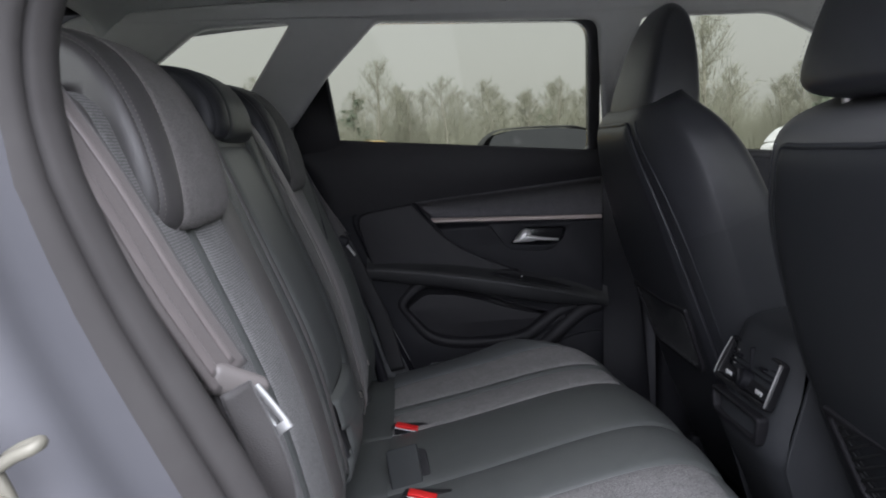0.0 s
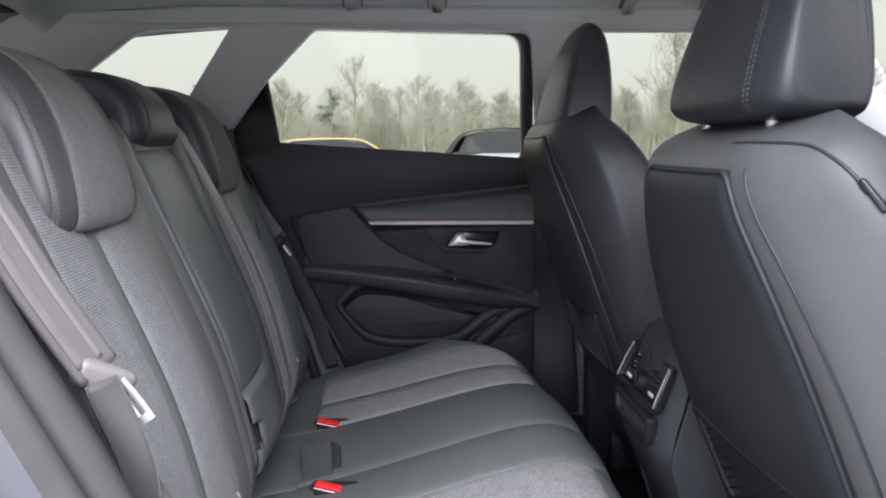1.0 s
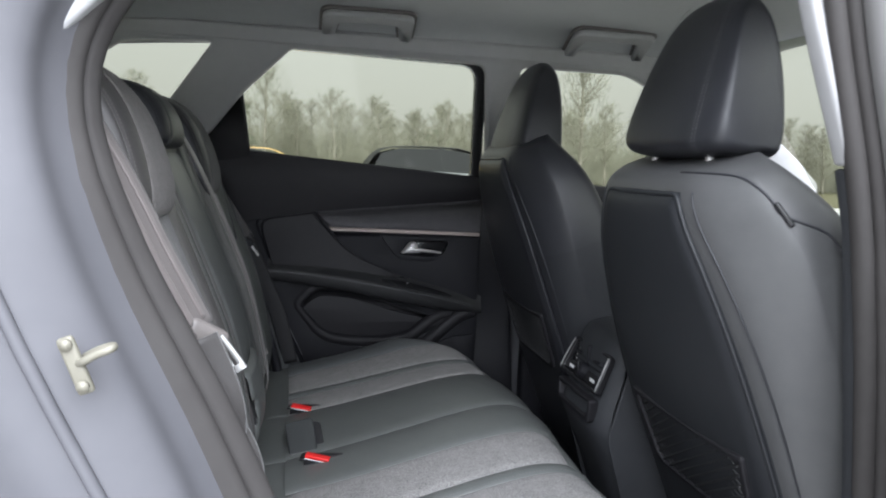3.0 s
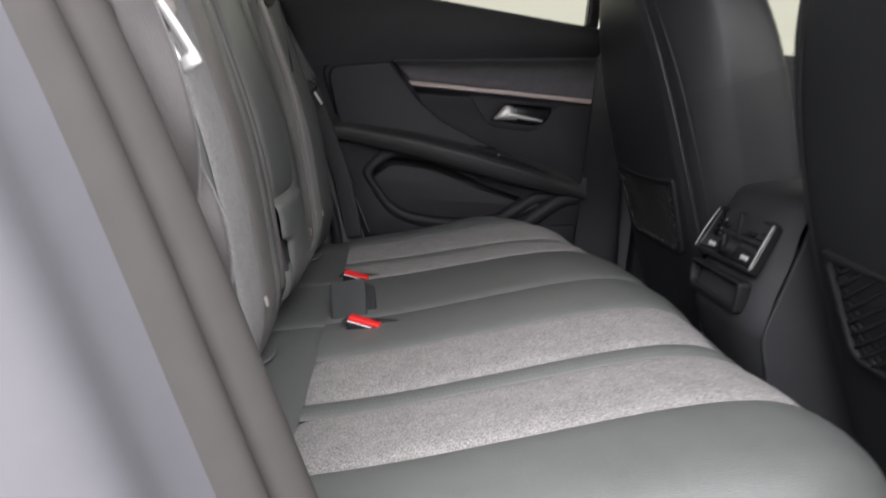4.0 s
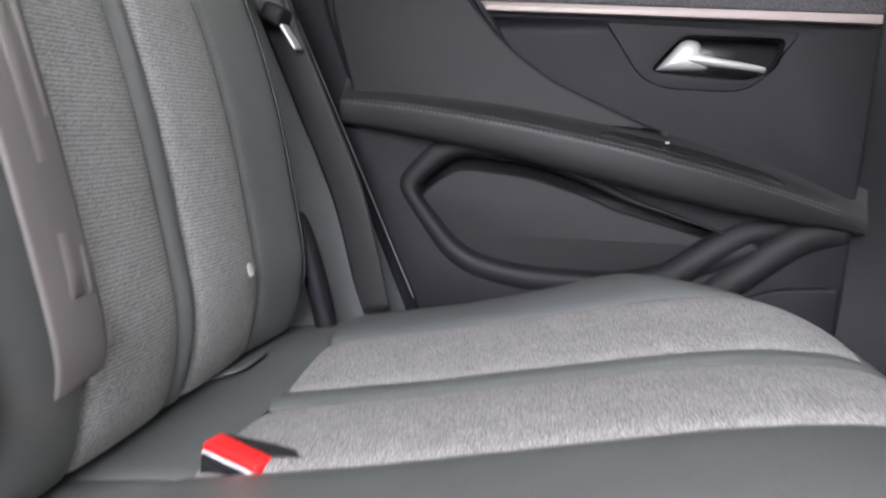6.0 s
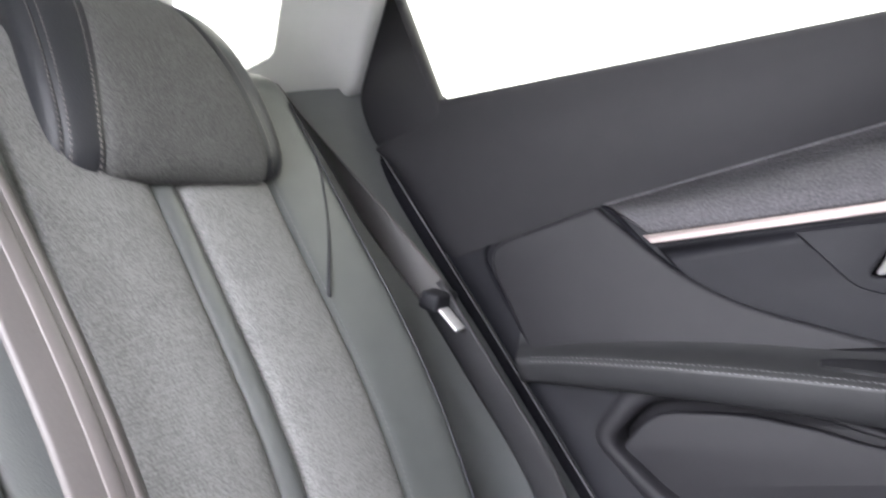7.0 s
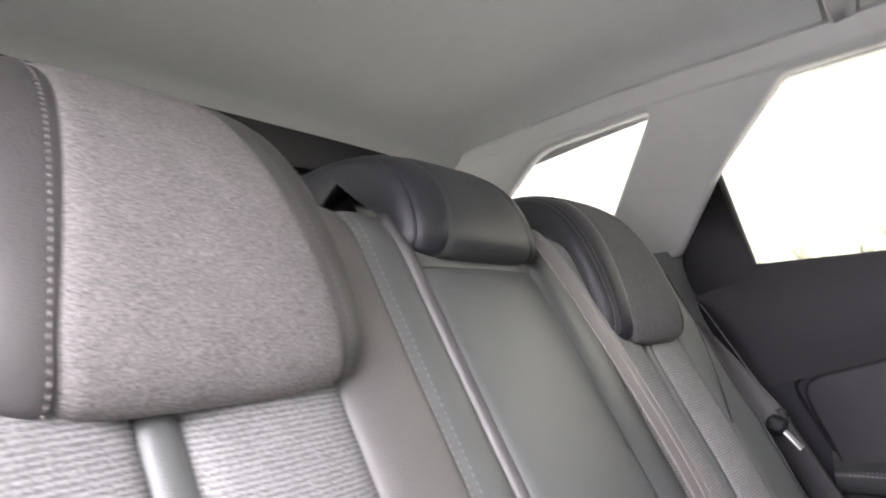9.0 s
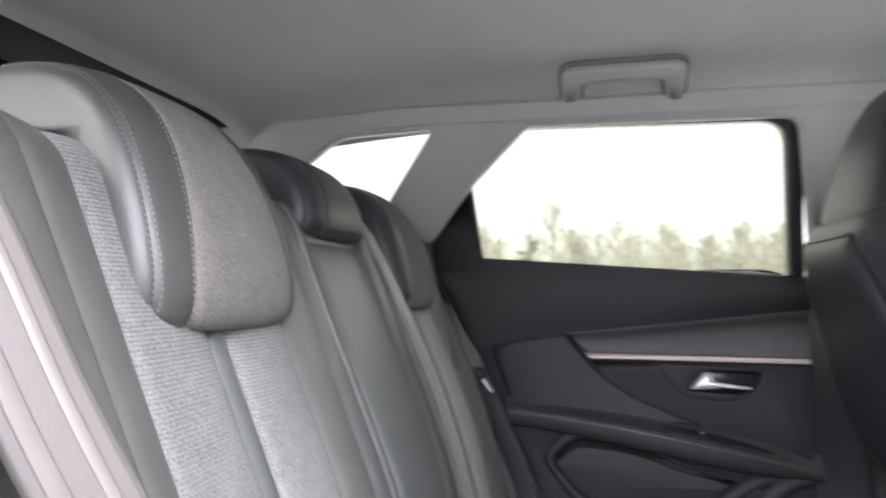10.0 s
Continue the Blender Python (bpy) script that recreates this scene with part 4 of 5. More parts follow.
def rear_headrest(y, label, mats, half, low, x0, z0):
    hr = thing("rear_headrest", label, "headrest", "rear headrests")
    # side profile: a pad hanging before the backrest, its top reaching back over it
    loop = [(0.062, 0.02), (0.066, 0.08), (0.055, 0.135), (0.025, 0.172), (-0.03, 0.186), (-0.085, 0.178), (-0.118, 0.150), (-0.120, 0.122), (-0.09, 0.118), (-0.045, 0.128), (-0.008, 0.108), (0.004, 0.06), (0.006, 0.015), (0.020, -0.010), (0.046, -0.010)]
    if low < 0.9:
        # the middle one is a plain roll, thicker underneath
        loop[7:10] = [(-0.118, 0.090), (-0.088, 0.074), (-0.045, 0.080)]
    loop = [(d, (0.19 - (0.19 - h) * low) * 1.10) for d, h in loop]
    put = lambda d, w, h: (x0 + d - h * 0.30, y + w * (1 - 0.17 * max(0.0, min(h / 0.20, 1.0)) ** 2), z0 + h)
    face = mats[0]
    ends, back = (0.50, 0.69), 0.92
    E2 = 60.8
    SQ = 3.3
    EO, EI = (30, 35) if low > 0.9 else (38, 38)
    L, R = (EO, EI) if y < 0 else (EI, EO)
    seam = (L, R, E2)
    for a0, a1, nm, nv in ((-90, -E2, "side_pad", 14), (-E2, -L, "band", 12), (R, E2, "band", 12), (E2, 90, "side_pad", 14)):
        bm = bmesh.new()
        headrest_skin(bm, loop, half, a0, a1, put, nv, SQ, 0.03, ends=ends, back=back, seam=seam)
        part(nm, bm, mats[1], hr, LABEL.get(mats[1], ""))
    for u0, u1, mat, nm in ((0.80, 1.235, face, "face_pad"), (0.235, 0.80, mats[1], "back_pad")):
        bm = bmesh.new()
        headrest_skin(bm, loop, half, -L, R, put, 30, SQ, 0.03, u0, u1, ends, back, seam)
        part(nm, bm, mat, hr, LABEL.get(mat, ""))
    if low > 0.9:
        bm = bmesh.new()
        for ang in (-E2 - 3.5, -E2 + 3.5, -L - 3.5, R + 3.5, E2 - 3.5, E2 + 3.5):
            tmp = bmesh.new()
            fn = headrest_skin(tmp, loop, half, ang, ang + 0.01, put, 1, SQ, 0.0, ends=ends, back=back, seam=seam)
            tmp.free()
            stitches(bm, [fn((0.46 * i / 70 - 0.10) % 1.0, 0.0) for i in range(70)], (0.85, math.copysign(0.5, ang), 0.4), 0.0050, 0.0038, 0.0006)
        tagged(part("stitching", bm, "thread", hr), kind="stuff")
    for s in (-1, 1):
        bm = bmesh.new()
        tube(bm, [put(-0.075, s * 0.06, 0.15), put(-0.075, s * 0.06, 0.08), put(-0.075, s * 0.06, -0.02)], 0.006, 8)
        part("post", bm, "chrome", hr)
    return hr


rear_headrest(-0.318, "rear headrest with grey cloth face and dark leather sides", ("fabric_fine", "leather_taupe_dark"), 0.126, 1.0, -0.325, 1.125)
# cloth and leather here are darker copies, for the shade on this side
rear_headrest(0.345, "rear headrest with grey cloth face and dark leather sides", ("fabric_fine_shaded", "leather_dark"), 0.126, 1.0, -0.325, 1.125)
rear_headrest(0.022, "lower middle headrest in dark grey leather", ("arm_leather", "leather_dark"), 0.116, 0.55, -0.335, 1.122)


# ---- belts ----
def outer_belt(s):
    b = thing("seat_belt", "grey seat belt hanging beside the rear backrest with its metal tongue", "seat belt", "rear seat belts")
    bm = bmesh.new()
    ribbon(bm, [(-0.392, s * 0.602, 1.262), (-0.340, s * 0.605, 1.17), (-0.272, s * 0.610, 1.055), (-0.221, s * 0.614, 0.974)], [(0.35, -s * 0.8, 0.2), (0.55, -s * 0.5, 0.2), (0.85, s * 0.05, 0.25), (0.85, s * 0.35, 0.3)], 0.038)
    part("webbing", bm, "belt_shaded", b)
    # lower length blackened further for the shade beside the door
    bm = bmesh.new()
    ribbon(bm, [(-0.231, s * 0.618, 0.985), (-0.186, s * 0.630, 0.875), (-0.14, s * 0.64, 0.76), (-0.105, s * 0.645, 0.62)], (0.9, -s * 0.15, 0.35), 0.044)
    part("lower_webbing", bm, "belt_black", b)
    bm = bmesh.new()
    box(bm, (-0.219, s * 0.613, 0.970), (0.026, 0.050, 0.022), 0.006, 3, Matrix.Rotation(radians(25), 4, "Y"))
    part("tongue_grip", bm, "plastic", b)
    bm = bmesh.new()
    box(bm, (-0.204, s * 0.606, 0.949), (0.004, 0.022, 0.040), 0.0015, 2, Matrix.Rotation(radians(-35), 4, "Y"))
    part("tongue", bm, "chrome", b, "bright metal tongue")
    return b


outer_belt(1)
st = thing("belt_guide", "upright black plastic guide between the bench and the seat belt", "belt guide")
bm = bmesh.new()
tube(bm, [(-0.132, 0.560, 0.59), (-0.143, 0.555, 0.65), (-0.158, 0.550, 0.71), (-0.170, 0.546, 0.752)], lambda u: 0.018 - 0.008 * u ** 8, 12, flat=0.7)
part("guide_stalk", bm, "plastic", st)
nb = thing("seat_belt", "grey seat belt hanging beside the rear backrest with its metal tongue", "seat belt", "rear seat belts")
bm = bmesh.new()
ribbon(bm, [(-0.365, -0.628, 1.34), (-0.278, -0.617, 1.20), (-0.226, -0.606, 1.09), (-0.190, -0.592, 1.015)], (0.45, 0.85, 0.25), 0.044)
part("webbing", bm, "belt", nb)
for off, wide in ((-0.010, 0.009), (0.009, 0.006)):
    bm = bmesh.new()
    sh = Vector((0.45, 0.85, 0.25)).normalized() * off + Vector((0.73, -0.52, 0.45)) * 0.0022
    ribbon(bm, [tuple(Vector(p) + sh) for p in ((-0.365, -0.628, 1.34), (-0.278, -0.617, 1.20), (-0.226, -0.606, 1.09), (-0.195, -0.594, 1.024))], (0.45, 0.85, 0.25), wide, 0.0006)
    part("woven_line", bm, "belt_light", nb)
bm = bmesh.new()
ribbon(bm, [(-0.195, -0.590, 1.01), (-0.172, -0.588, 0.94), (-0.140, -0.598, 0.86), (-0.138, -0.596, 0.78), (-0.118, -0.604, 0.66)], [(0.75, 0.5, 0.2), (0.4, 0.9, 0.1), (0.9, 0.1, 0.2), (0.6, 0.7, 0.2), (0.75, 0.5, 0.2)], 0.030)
part("lower_webbing", bm, "belt_shaded", nb)
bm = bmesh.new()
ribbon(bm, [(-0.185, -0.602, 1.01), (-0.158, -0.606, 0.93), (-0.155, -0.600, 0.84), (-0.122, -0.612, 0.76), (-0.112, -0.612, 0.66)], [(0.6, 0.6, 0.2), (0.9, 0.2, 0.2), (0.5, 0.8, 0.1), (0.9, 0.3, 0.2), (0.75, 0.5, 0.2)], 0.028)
part("lower_webbing", bm, "belt_shaded", nb)
bm = bmesh.new()
box(bm, (-0.188, -0.588, 1.008), (0.054, 0.018, 0.026), 0.0085, 4, Matrix.Rotation(radians(35), 4, "Z") @ Matrix.Rotation(radians(30), 4, "Y"))
part("tongue_grip", bm, "grip_grey", nb, "moulded grey plastic grip")
bm = bmesh.new()
for off in (-0.0052, 0.0052):
    sh = Vector((0.75, -0.10, 0.65)).normalized() * off
    ribbon(bm, [tuple(Vector(p) + sh) for p in ((-0.176, -0.590, 1.004), (-0.165, -0.592, 0.990), (-0.152, -0.595, 0.972))], (0.75, -0.10, 0.65), 0.0068, 0.0018)
ribbon(bm, [(-0.155, -0.5945, 0.9765), (-0.1505, -0.5955, 0.970)], (0.75, -0.10, 0.65), 0.0172, 0.0018)
part("tongue", bm, "steel", nb, "bright metal tongue")
cb = thing("seat_belt", "grey centre seat belt lying down the middle of the rear backrest", "seat belt", "rear seat belts")
bm = bmesh.new()
ribbon(bm, [tuple(back_surf(s, y)[0] + BACK_N * h) for s, y, h in ((0.595, 0.136, 0.0), (0.57, 0.138, 0.014), (0.45, 0.141, 0.026), (0.25, 0.152, 0.027), (0.05, 0.164, 0.020), (0.0, 0.170, 0.012))], (0, 1, 0.05), 0.046)
part("webbing", bm, "belt", cb)
for off, wide in ((0.004, 0.011), (0.0165, 0.005)):
    bm = bmesh.new()
    ribbon(bm, [tuple(back_surf(s, y + off)[0] + BACK_N * (h + 0.0016)) for s, y, h in ((0.57, 0.138, 0.014), (0.45, 0.141, 0.026), (0.25, 0.152, 0.027), (0.05, 0.164, 0.020))], (0, 1, 0.05), wide, 0.0006)
    part("woven_line", bm, "belt_light", cb)


def buckle(x, y, z, rz, label):
    b = thing("belt_buckle", label, "belt buckle", "rear belt buckles")
    turn = Matrix.Translation((x, y, z)) @ Matrix.Rotation(radians(rz), 4, "Z") @ Matrix.Rotation(radians(-6), 4, "Y") @ Matrix.Scale(0.84, 4)
    at = lambda a, c, e: tuple(turn @ Vector((a, e, c)))
    # a wedge standing out of the seat, its red button on the sloping upper edge
    wedge = [(-0.036, -0.020, 0.002), (-0.030, 0.012, 0.004), (0.030, -0.004, 0.003), (0.034, -0.020, 0.002)]
    part("housing", plate([rounded(wedge)], 0.024, at, 0.002), "gloss_black", b)
    edge = [(-0.030, 0.0105, 0.001), (-0.030, 0.0135, 0.001), (0.024, -0.001, 0.001), (0.024, -0.004, 0.001)]
    part("pale_edge", plate([rounded(edge)], 0.0205, at, 0.001), "print", b)
    red = [(-0.029, 0.0130, 0.002), (-0.028, 0.0205, 0.003), (0.023, 0.0065, 0.003), (0.024, -0.0005, 0.002)]
    part("button", plate([rounded(red)], 0.021, at, 0.002), "red", b, "red release button")
    # flat black sheet standing in for the shade in the slot
    part("recess_shade", plate([rounded([(-0.045, -0.012, 0.004), (-0.045, 0.020, 0.006), (0.098, 0.004, 0.003)])], 0.004, lambda a, c, e: tuple(turn @ Vector((a, c + 0.014, e + 0.006))), 0.001), "belt_black", b, "black sheet for the shade in the slot beside the buckle")
buckle(-0.046, -0.098, 0.646, -14, "black belt buckle with red button standing in the cushion")
buckle(-0.073, 0.215, 0.632, -14, "black belt buckle with red button standing in the cushion")
b = thing("belt_buckle", "dark square belt buckle lying flat in a slot of the cushion", "belt buckle", "rear belt buckles")
TAB = Matrix.Translation((-0.076, 0.006, 0.648)) @ Matrix.Rotation(radians(8), 4, "Z") @ Matrix.Rotation(radians(28), 4, "X") @ Matrix.Rotation(radians(-14), 4, "Y")
tab_put = lambda a, c, e: tuple(TAB @ Vector((a, c, e)))
part("housing", plate([rounded([(-0.028, -0.042, 0.004), (0.026, -0.042, 0.004), (0.027, 0.042, 0.006), (-0.029, 0.042, 0.006)])], 0.022, tab_put, 0.004, 3), "arm_leather", b)
# black sheet drawn for the shadow along the buckle's edge
part("slot", plate([rounded([(0.020, -0.050, 0.003), (0.040, -0.044, 0.003), (0.040, 0.030, 0.006), (0.020, 0.040, 0.006)])], 0.010, lambda a, c, e: tab_put(a, c, e - 0.002), 0.002), "belt_black", b, "black sheet for the shade beside the buckle")
# loose flaps of leather over the anchor points
for y in (-0.165, 0.425):
    f = thing("anchor_flap", "small oval leather flap tucked under the backrest", "seat flap", "anchor flaps")
    p, n = cushion_surf(0.085, y)
    part("flap", plate([rounded([(-0.034, -0.036, 0.012), (0.018, -0.034, 0.026), (0.020, 0.034, 0.026), (-0.034, 0.036, 0.012)])], 0.004, lambda a, c, e: tuple(Vector((p.x + 0.006 + a, y + c, p.z + 0.005 + a * 0.36 + e))), 0.0015), "leather_mid", f)


# ---- front seats ----
def front_seat(cy, dx, dz, side, label, hide, panel_hide, flank):
    """side: +1 where the door is at greater y."""
    fs = thing("front_seat", label, "car seat", "front seats")
    put = lambda x, y, z: (x + dx, cy + y * side, z)
    # centre line of the back: x, z from the seat up to the shoulders, and half widths
    RISE = [(0.660, 0.42), (0.612, 0.55), (0.556, 0.70), (0.502, 0.84), (0.450, 0.98), (0.413, 1.09), (0.398, 1.16), (0.410, 1.196), (0.445, 1.216)]
    RISE = [(a, b + dz * min(1.0, (b - 0.42) / 0.6)) for a, b in RISE]
    HALF = [0.20, 0.230, 0.248, 0.260, 0.264, 0.246, 0.206, 0.158, 0.070]
    e = 0.55
    ease = lambda a, b, u: (lambda t: t * t * (3 - 2 * t))(min(max((u - a) / (b - a), 0.0), 1.0))
    depth = lambda u: 0.075 * (1 - 0.45 * ease(0.55, 1.0, u))
    PW = [0.150, 0.180, 0.196, 0.200, 0.188, 0.160, 0.124, 0.106]     # half widths of the back panel
    def chamfer(u, y, w):
        """How far the rear face falls back at y: flat behind the panel, a soft ridge, then a slanting flank."""
        r = min(spline([(h, 0) for h in PW], min(max((u - 0.05) / 0.745, 0.0), 1.0))[0] + 0.024, 0.86 * w)
        k = 0.012
        soft_step = lambda q: k * math.log(1 + math.exp(min(q / k, 40.0)))
        t = min(1.0, (soft_step(y - r) - soft_step(-r)) / (soft_step(w - r) - soft_step(-r)))
        return depth(u) * (0.72 * t + 0.28 * (1 - math.sqrt(1 - t * t)))
    def section(u, a):
        x, z = spline(RISE, u)
        w = spline([(h, 0) for h in HALF], u)[0]
        c, s = math.cos(a), math.sin(a)
        yy = w * math.copysign(abs(c) ** e, c)
        dd = math.copysign(abs(s) ** e, s)
        fwd = depth(u) * (dd + 1) if dd > 0 else chamfer(u, abs(yy), w)
        # bolsters stand forward of the middle
        if dd > 0:
            fwd += 0.05 * (abs(yy) / max(w, 0.01)) ** 2 * (1 - 0.9 * ease(0.45, 0.85, u))
        return Vector(put(x + fwd * 0.92, yy, z + fwd * 0.38))
    def rear(u, yy, off):
        """The rear face of the backrest at a share of its height."""
        x, z = spline(RISE, u)
        w = spline([(h, 0) for h in HALF], u)[0]
        fwd = chamfer(u, min(abs(yy), w), w) - off
        return Vector(put(x + fwd * 0.92, yy, z + fwd * 0.38))
    bm = bmesh.new()
    rows = grid(bm, lambda u, v: section(u, 2 * math.pi * v), 48, 72, close_v=True)
    bm.faces.new(rows[-1])
    bm.faces.new(rows[0][::-1])
    part("backrest", bm, hide, fs, "dark grey leather backrest")
    # back panel: wide below, waisted, squared at the top
    def panel(u, v):
        w = spline([(h, 0) for h in PW], u)[0]
        a = 2 * v - 1
        edge = min(1 - abs(a), (1 - u) * 2.2, u * 2) * w
        return rear(0.05 + 0.745 * u, w * a, 0.009 - 0.010 * math.exp(-edge / 0.006) + 0.010 * (1 - a * a) * (1 - abs(2 * u - 1)))
    bm = bmesh.new()
    grid(bm, panel, 40, 24)
    part("back_panel", bm, panel_hide, fs, "smooth dark leather back panel")
    rim = [panel(0.985 * i / 14, 0.01) for i in range(14)] + [panel(0.985, 0.04 + 0.92 * j / 6) for j in range(0, 7)] + [panel(0.985 * (1 - i / 14), 0.99) for i in range(1, 15)]
    bm = bmesh.new()
    tube(bm, [tuple(p) for p in rim], 0.0034, 8, steps=3)
    part("piping", bm, panel_hide, fs)
    for s, ws in ((-1, [w + 0.022 for w in PW]), (1, [w + 0.022 for w in PW])):
        bm = bmesh.new()
        tube(bm, [tuple(rear(0.10 + 0.69 * i / 14, s * spline([(h, 0) for h in ws], i / 14)[0], 0.0005)) for i in range(15)], 0.0016, 6, steps=3)
        part("seam", bm, "leather_dark", fs)
    # map pocket with its net, low on the back panel
    def pocket(a, b, e_):
        u = 0.252 + (b / 0.20) * 0.118
        return tuple(rear(u, a, 0.014 + e_))
    part("pocket_rim", plate([rounded([(-0.138, 0.0, 0.03), (0.138, 0.0, 0.03), (0.158, 0.20, 0.01), (0.06, 0.19, 0.05), (-0.06, 0.19, 0.05), (-0.158, 0.20, 0.01)]), rounded([(-0.126, 0.014, 0.03), (0.126, 0.014, 0.03), (0.146, 0.184, 0.01), (0.06, 0.178, 0.05), (-0.06, 0.178, 0.05), (-0.146, 0.184, 0.01)])], 0.010, pocket, 0.003), "soft", fs)
    bm = bmesh.new()
    for k in range(-12, 13):
        for sgn in (1, -1):
            pts = []
            for i in range(17):
                b_ = 0.012 + 0.170 * i / 16
                a = k * 0.026 + sgn * (b_ - 0.095) * 1.15
                if abs(a) < 0.128 + 0.11 * (b_ - 0.014):
                    pts.append(pocket(a, b_, 0.0012 * sgn))
            if len(pts) > 2:
                tube(bm, pts, 0.0024, 5, steps=1)
    tagged(part("net", bm, "door_arm", fs, "black elastic net"), kind="stuff")
    # headrest
    hr = bmesh.new()
    loop = [(0.060, 0.0), (0.068, 0.07), (0.070, 0.15), (0.062, 0.205), (0.034, 0.226), (0.004, 0.195), (-0.030, 0.115), (-0.055, 0.035), (-0.052, 0.006), (-0.02, -0.004), (0.03, -0.006)]
    def hp(d, w, h):
        taper = 1 - 0.40 * max(0.0, min((h - 0.03) / 0.19, 1.0)) ** 1.5
        return put(0.472 + d - h * 0.03, w * taper, 1.226 + h)
    headrest_skin(hr, loop, 0.136, -90, 90, hp, 44, 2.7, ends=(0.60, 0.78), back=0.55)
    hd = part("headrest", hr, "leather_dark", fs, "black leather headrest with a central seam")
    bm = bmesh.new()
    for w in (-0.106, -0.098, 0.098, 0.106):
        stitches(bm, [hp(spline(loop, 0.40 + 0.45 * i / 50, True)[0] * 1.02, w, spline(loop, 0.40 + 0.45 * i / 50, True)[1] * 1.01) for i in range(51)], (-1, 0, 0.2), 0.0055)
    tagged(part("stitching", bm, "thread_dark", hd), kind="stuff")
    for s in (-1, 1):
        bm = bmesh.new()
        tube(bm, [put(0.462, s * 0.075, 1.16), put(0.458, s * 0.075, 1.20), put(0.456, s * 0.075, 1.25)], 0.0065, 8)
        part("post", bm, "chrome", fs)
    bm = bmesh.new()
    tube(bm, [tuple(section(*q)) for q in ((0.900, -1.25), (0.8825, -0.785), (0.825, -0.42), (0.765, -0.205), (0.725, -0.09), (0.6875, -0.015), (0.635, 0.01), (0.595, 0.02))], 0.0019, 6, steps=4)
    part("shoulder_seam", bm, "leather_dark", fs)
    # cushion, base and runners
    bm = bmesh.new()
    grid(bm, lambda u, v: Vector(put(*(lambda p, yy: (p[0], yy, p[1] + 0.03 * (yy / 0.25) ** 2))(spline([(0.74, 0.44), (0.80, 0.56), (0.90, 0.60), (1.05, 0.62), (1.20, 0.63), (1.26, 0.60), (1.25, 0.50)], u), -0.25 + 0.5 * v))), 24, 16)
    bmesh.ops.solidify(bm, geom=bm.faces[:], thickness=0.06)
    part("cushion", bm, "leather_dark", fs)
    for s in (-1, 1):
        bm = bmesh.new()
        box(bm, put(0.95, s * 0.20, 0.40), (0.62, 0.035, 0.10), 0.01)
        part("runner", bm, "plastic", fs)
    # lighter cloth on the side towards the console
    bm = bmesh.new()
    grid(bm, lambda u, v: section(0.02 + 0.46 * u, math.pi + 0.75 - 1.5 * v) + Vector((0, -0.002 * side, 0)), 24, 14)
    part("side_panel", bm, flank, fs, "dark grey cloth side panel")
    # side tag on the outer bolster
    bm = bmesh.new()
    c0 = section(0.690, -0.020)
    ax = (section(0.655, -0.002) - section(0.725, -0.090)).normalized()
    nr = ax.cross(section(0.735, -0.020) - c0).normalized()
    if nr.y * side < 0:
        nr = -nr
    fr = Matrix((ax, nr, ax.cross(nr))).transposed().to_4x4()
    box(bm, c0 + nr * 0.001, (0.034, 0.006, 0.010), 0.002, 2, fr)
    part("side_tag", bm, "gloss_black", fs)
    return fs


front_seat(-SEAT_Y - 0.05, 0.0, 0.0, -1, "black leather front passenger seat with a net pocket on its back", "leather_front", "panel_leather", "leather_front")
# driver's backrest leather is a darkened copy, imitating the shade on the far seat
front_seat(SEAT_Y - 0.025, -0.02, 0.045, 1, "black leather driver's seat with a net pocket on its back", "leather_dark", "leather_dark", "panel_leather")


# ---- centre console with rear air vents ----
con = thing("centre_console", "black centre console with rear air vents between the front seats", "centre console")
bm = bmesh.new()
def con_fn(u, v):
    x, z = spline([(0.60, 0.36), (0.545, 0.55), (0.500, 0.655), (0.490, 0.690), (0.497, 0.735), (0.514, 0.790), (0.526, 0.846), (0.560, 0.876), (0.70, 0.888), (0.95, 0.86), (1.20, 0.82), (1.24, 0.6), (1.24, 0.36)], u)
    w = 0.115 - 0.012 * max(0, (z - 0.7) / 0.17)
    a = 2 * v - 1
    k = 1 - 0.15 * max(0.0, abs(a) - 0.75) * 4 * 0.12
    return Vector((x + 0.03 * abs(a) ** 4, w * a * k, z - 0.012 * abs(a) ** 6))
grid(bm, con_fn, 44, 20)
part("console_body", bm, "console_grain", con)
for s in (-1, 1):
    bm = bmesh.new()
    part("console_side", plate([rounded([(0.61, 0.36, 0.02), (0.515, 0.67, 0.02), (0.570, 0.850, 0.02), (0.70, 0.872, 0.02), (1.22, 0.80, 0.03), (1.24, 0.36, 0.02)])], 0.008, lambda a, b, e: (a, s * (0.112 - 0.012 * max(0, (b - 0.7) / 0.17)) + e, b), 0.003), "console_grain", con)
VT = Matrix.Translation((0.514, 0.0, 0.790)) @ Matrix.Rotation(radians(24), 4, "Y") @ Matrix.Diagonal((1, 1, 0.78, 1))
vput = lambda a, b, e: tuple(VT @ Vector((-e, a, b)))
part("vent_frame", plate([rounded([(-0.095, -0.052, 0.012), (0.095, -0.052, 0.012), (0.088, 0.056, 0.012), (-0.088, 0.056, 0.012)]), rounded([(-0.085, -0.040, 0.008), (0.085, -0.040, 0.008), (0.079, 0.047, 0.008), (-0.079, 0.047, 0.008)])], 0.016, vput, 0.003), "gloss_black", con, "satin black vent frame")
for s in (-1, 1):
    bm = bmesh.new()
    tube(bm, [vput(s * 0.0925, -0.045, 0.009), vput(s * 0.0905, 0.0, 0.010), vput(s * 0.086, 0.048, 0.009)], 0.0017, 8)
    part("edge_line", bm, "steel", con, "thin bright metal edge")
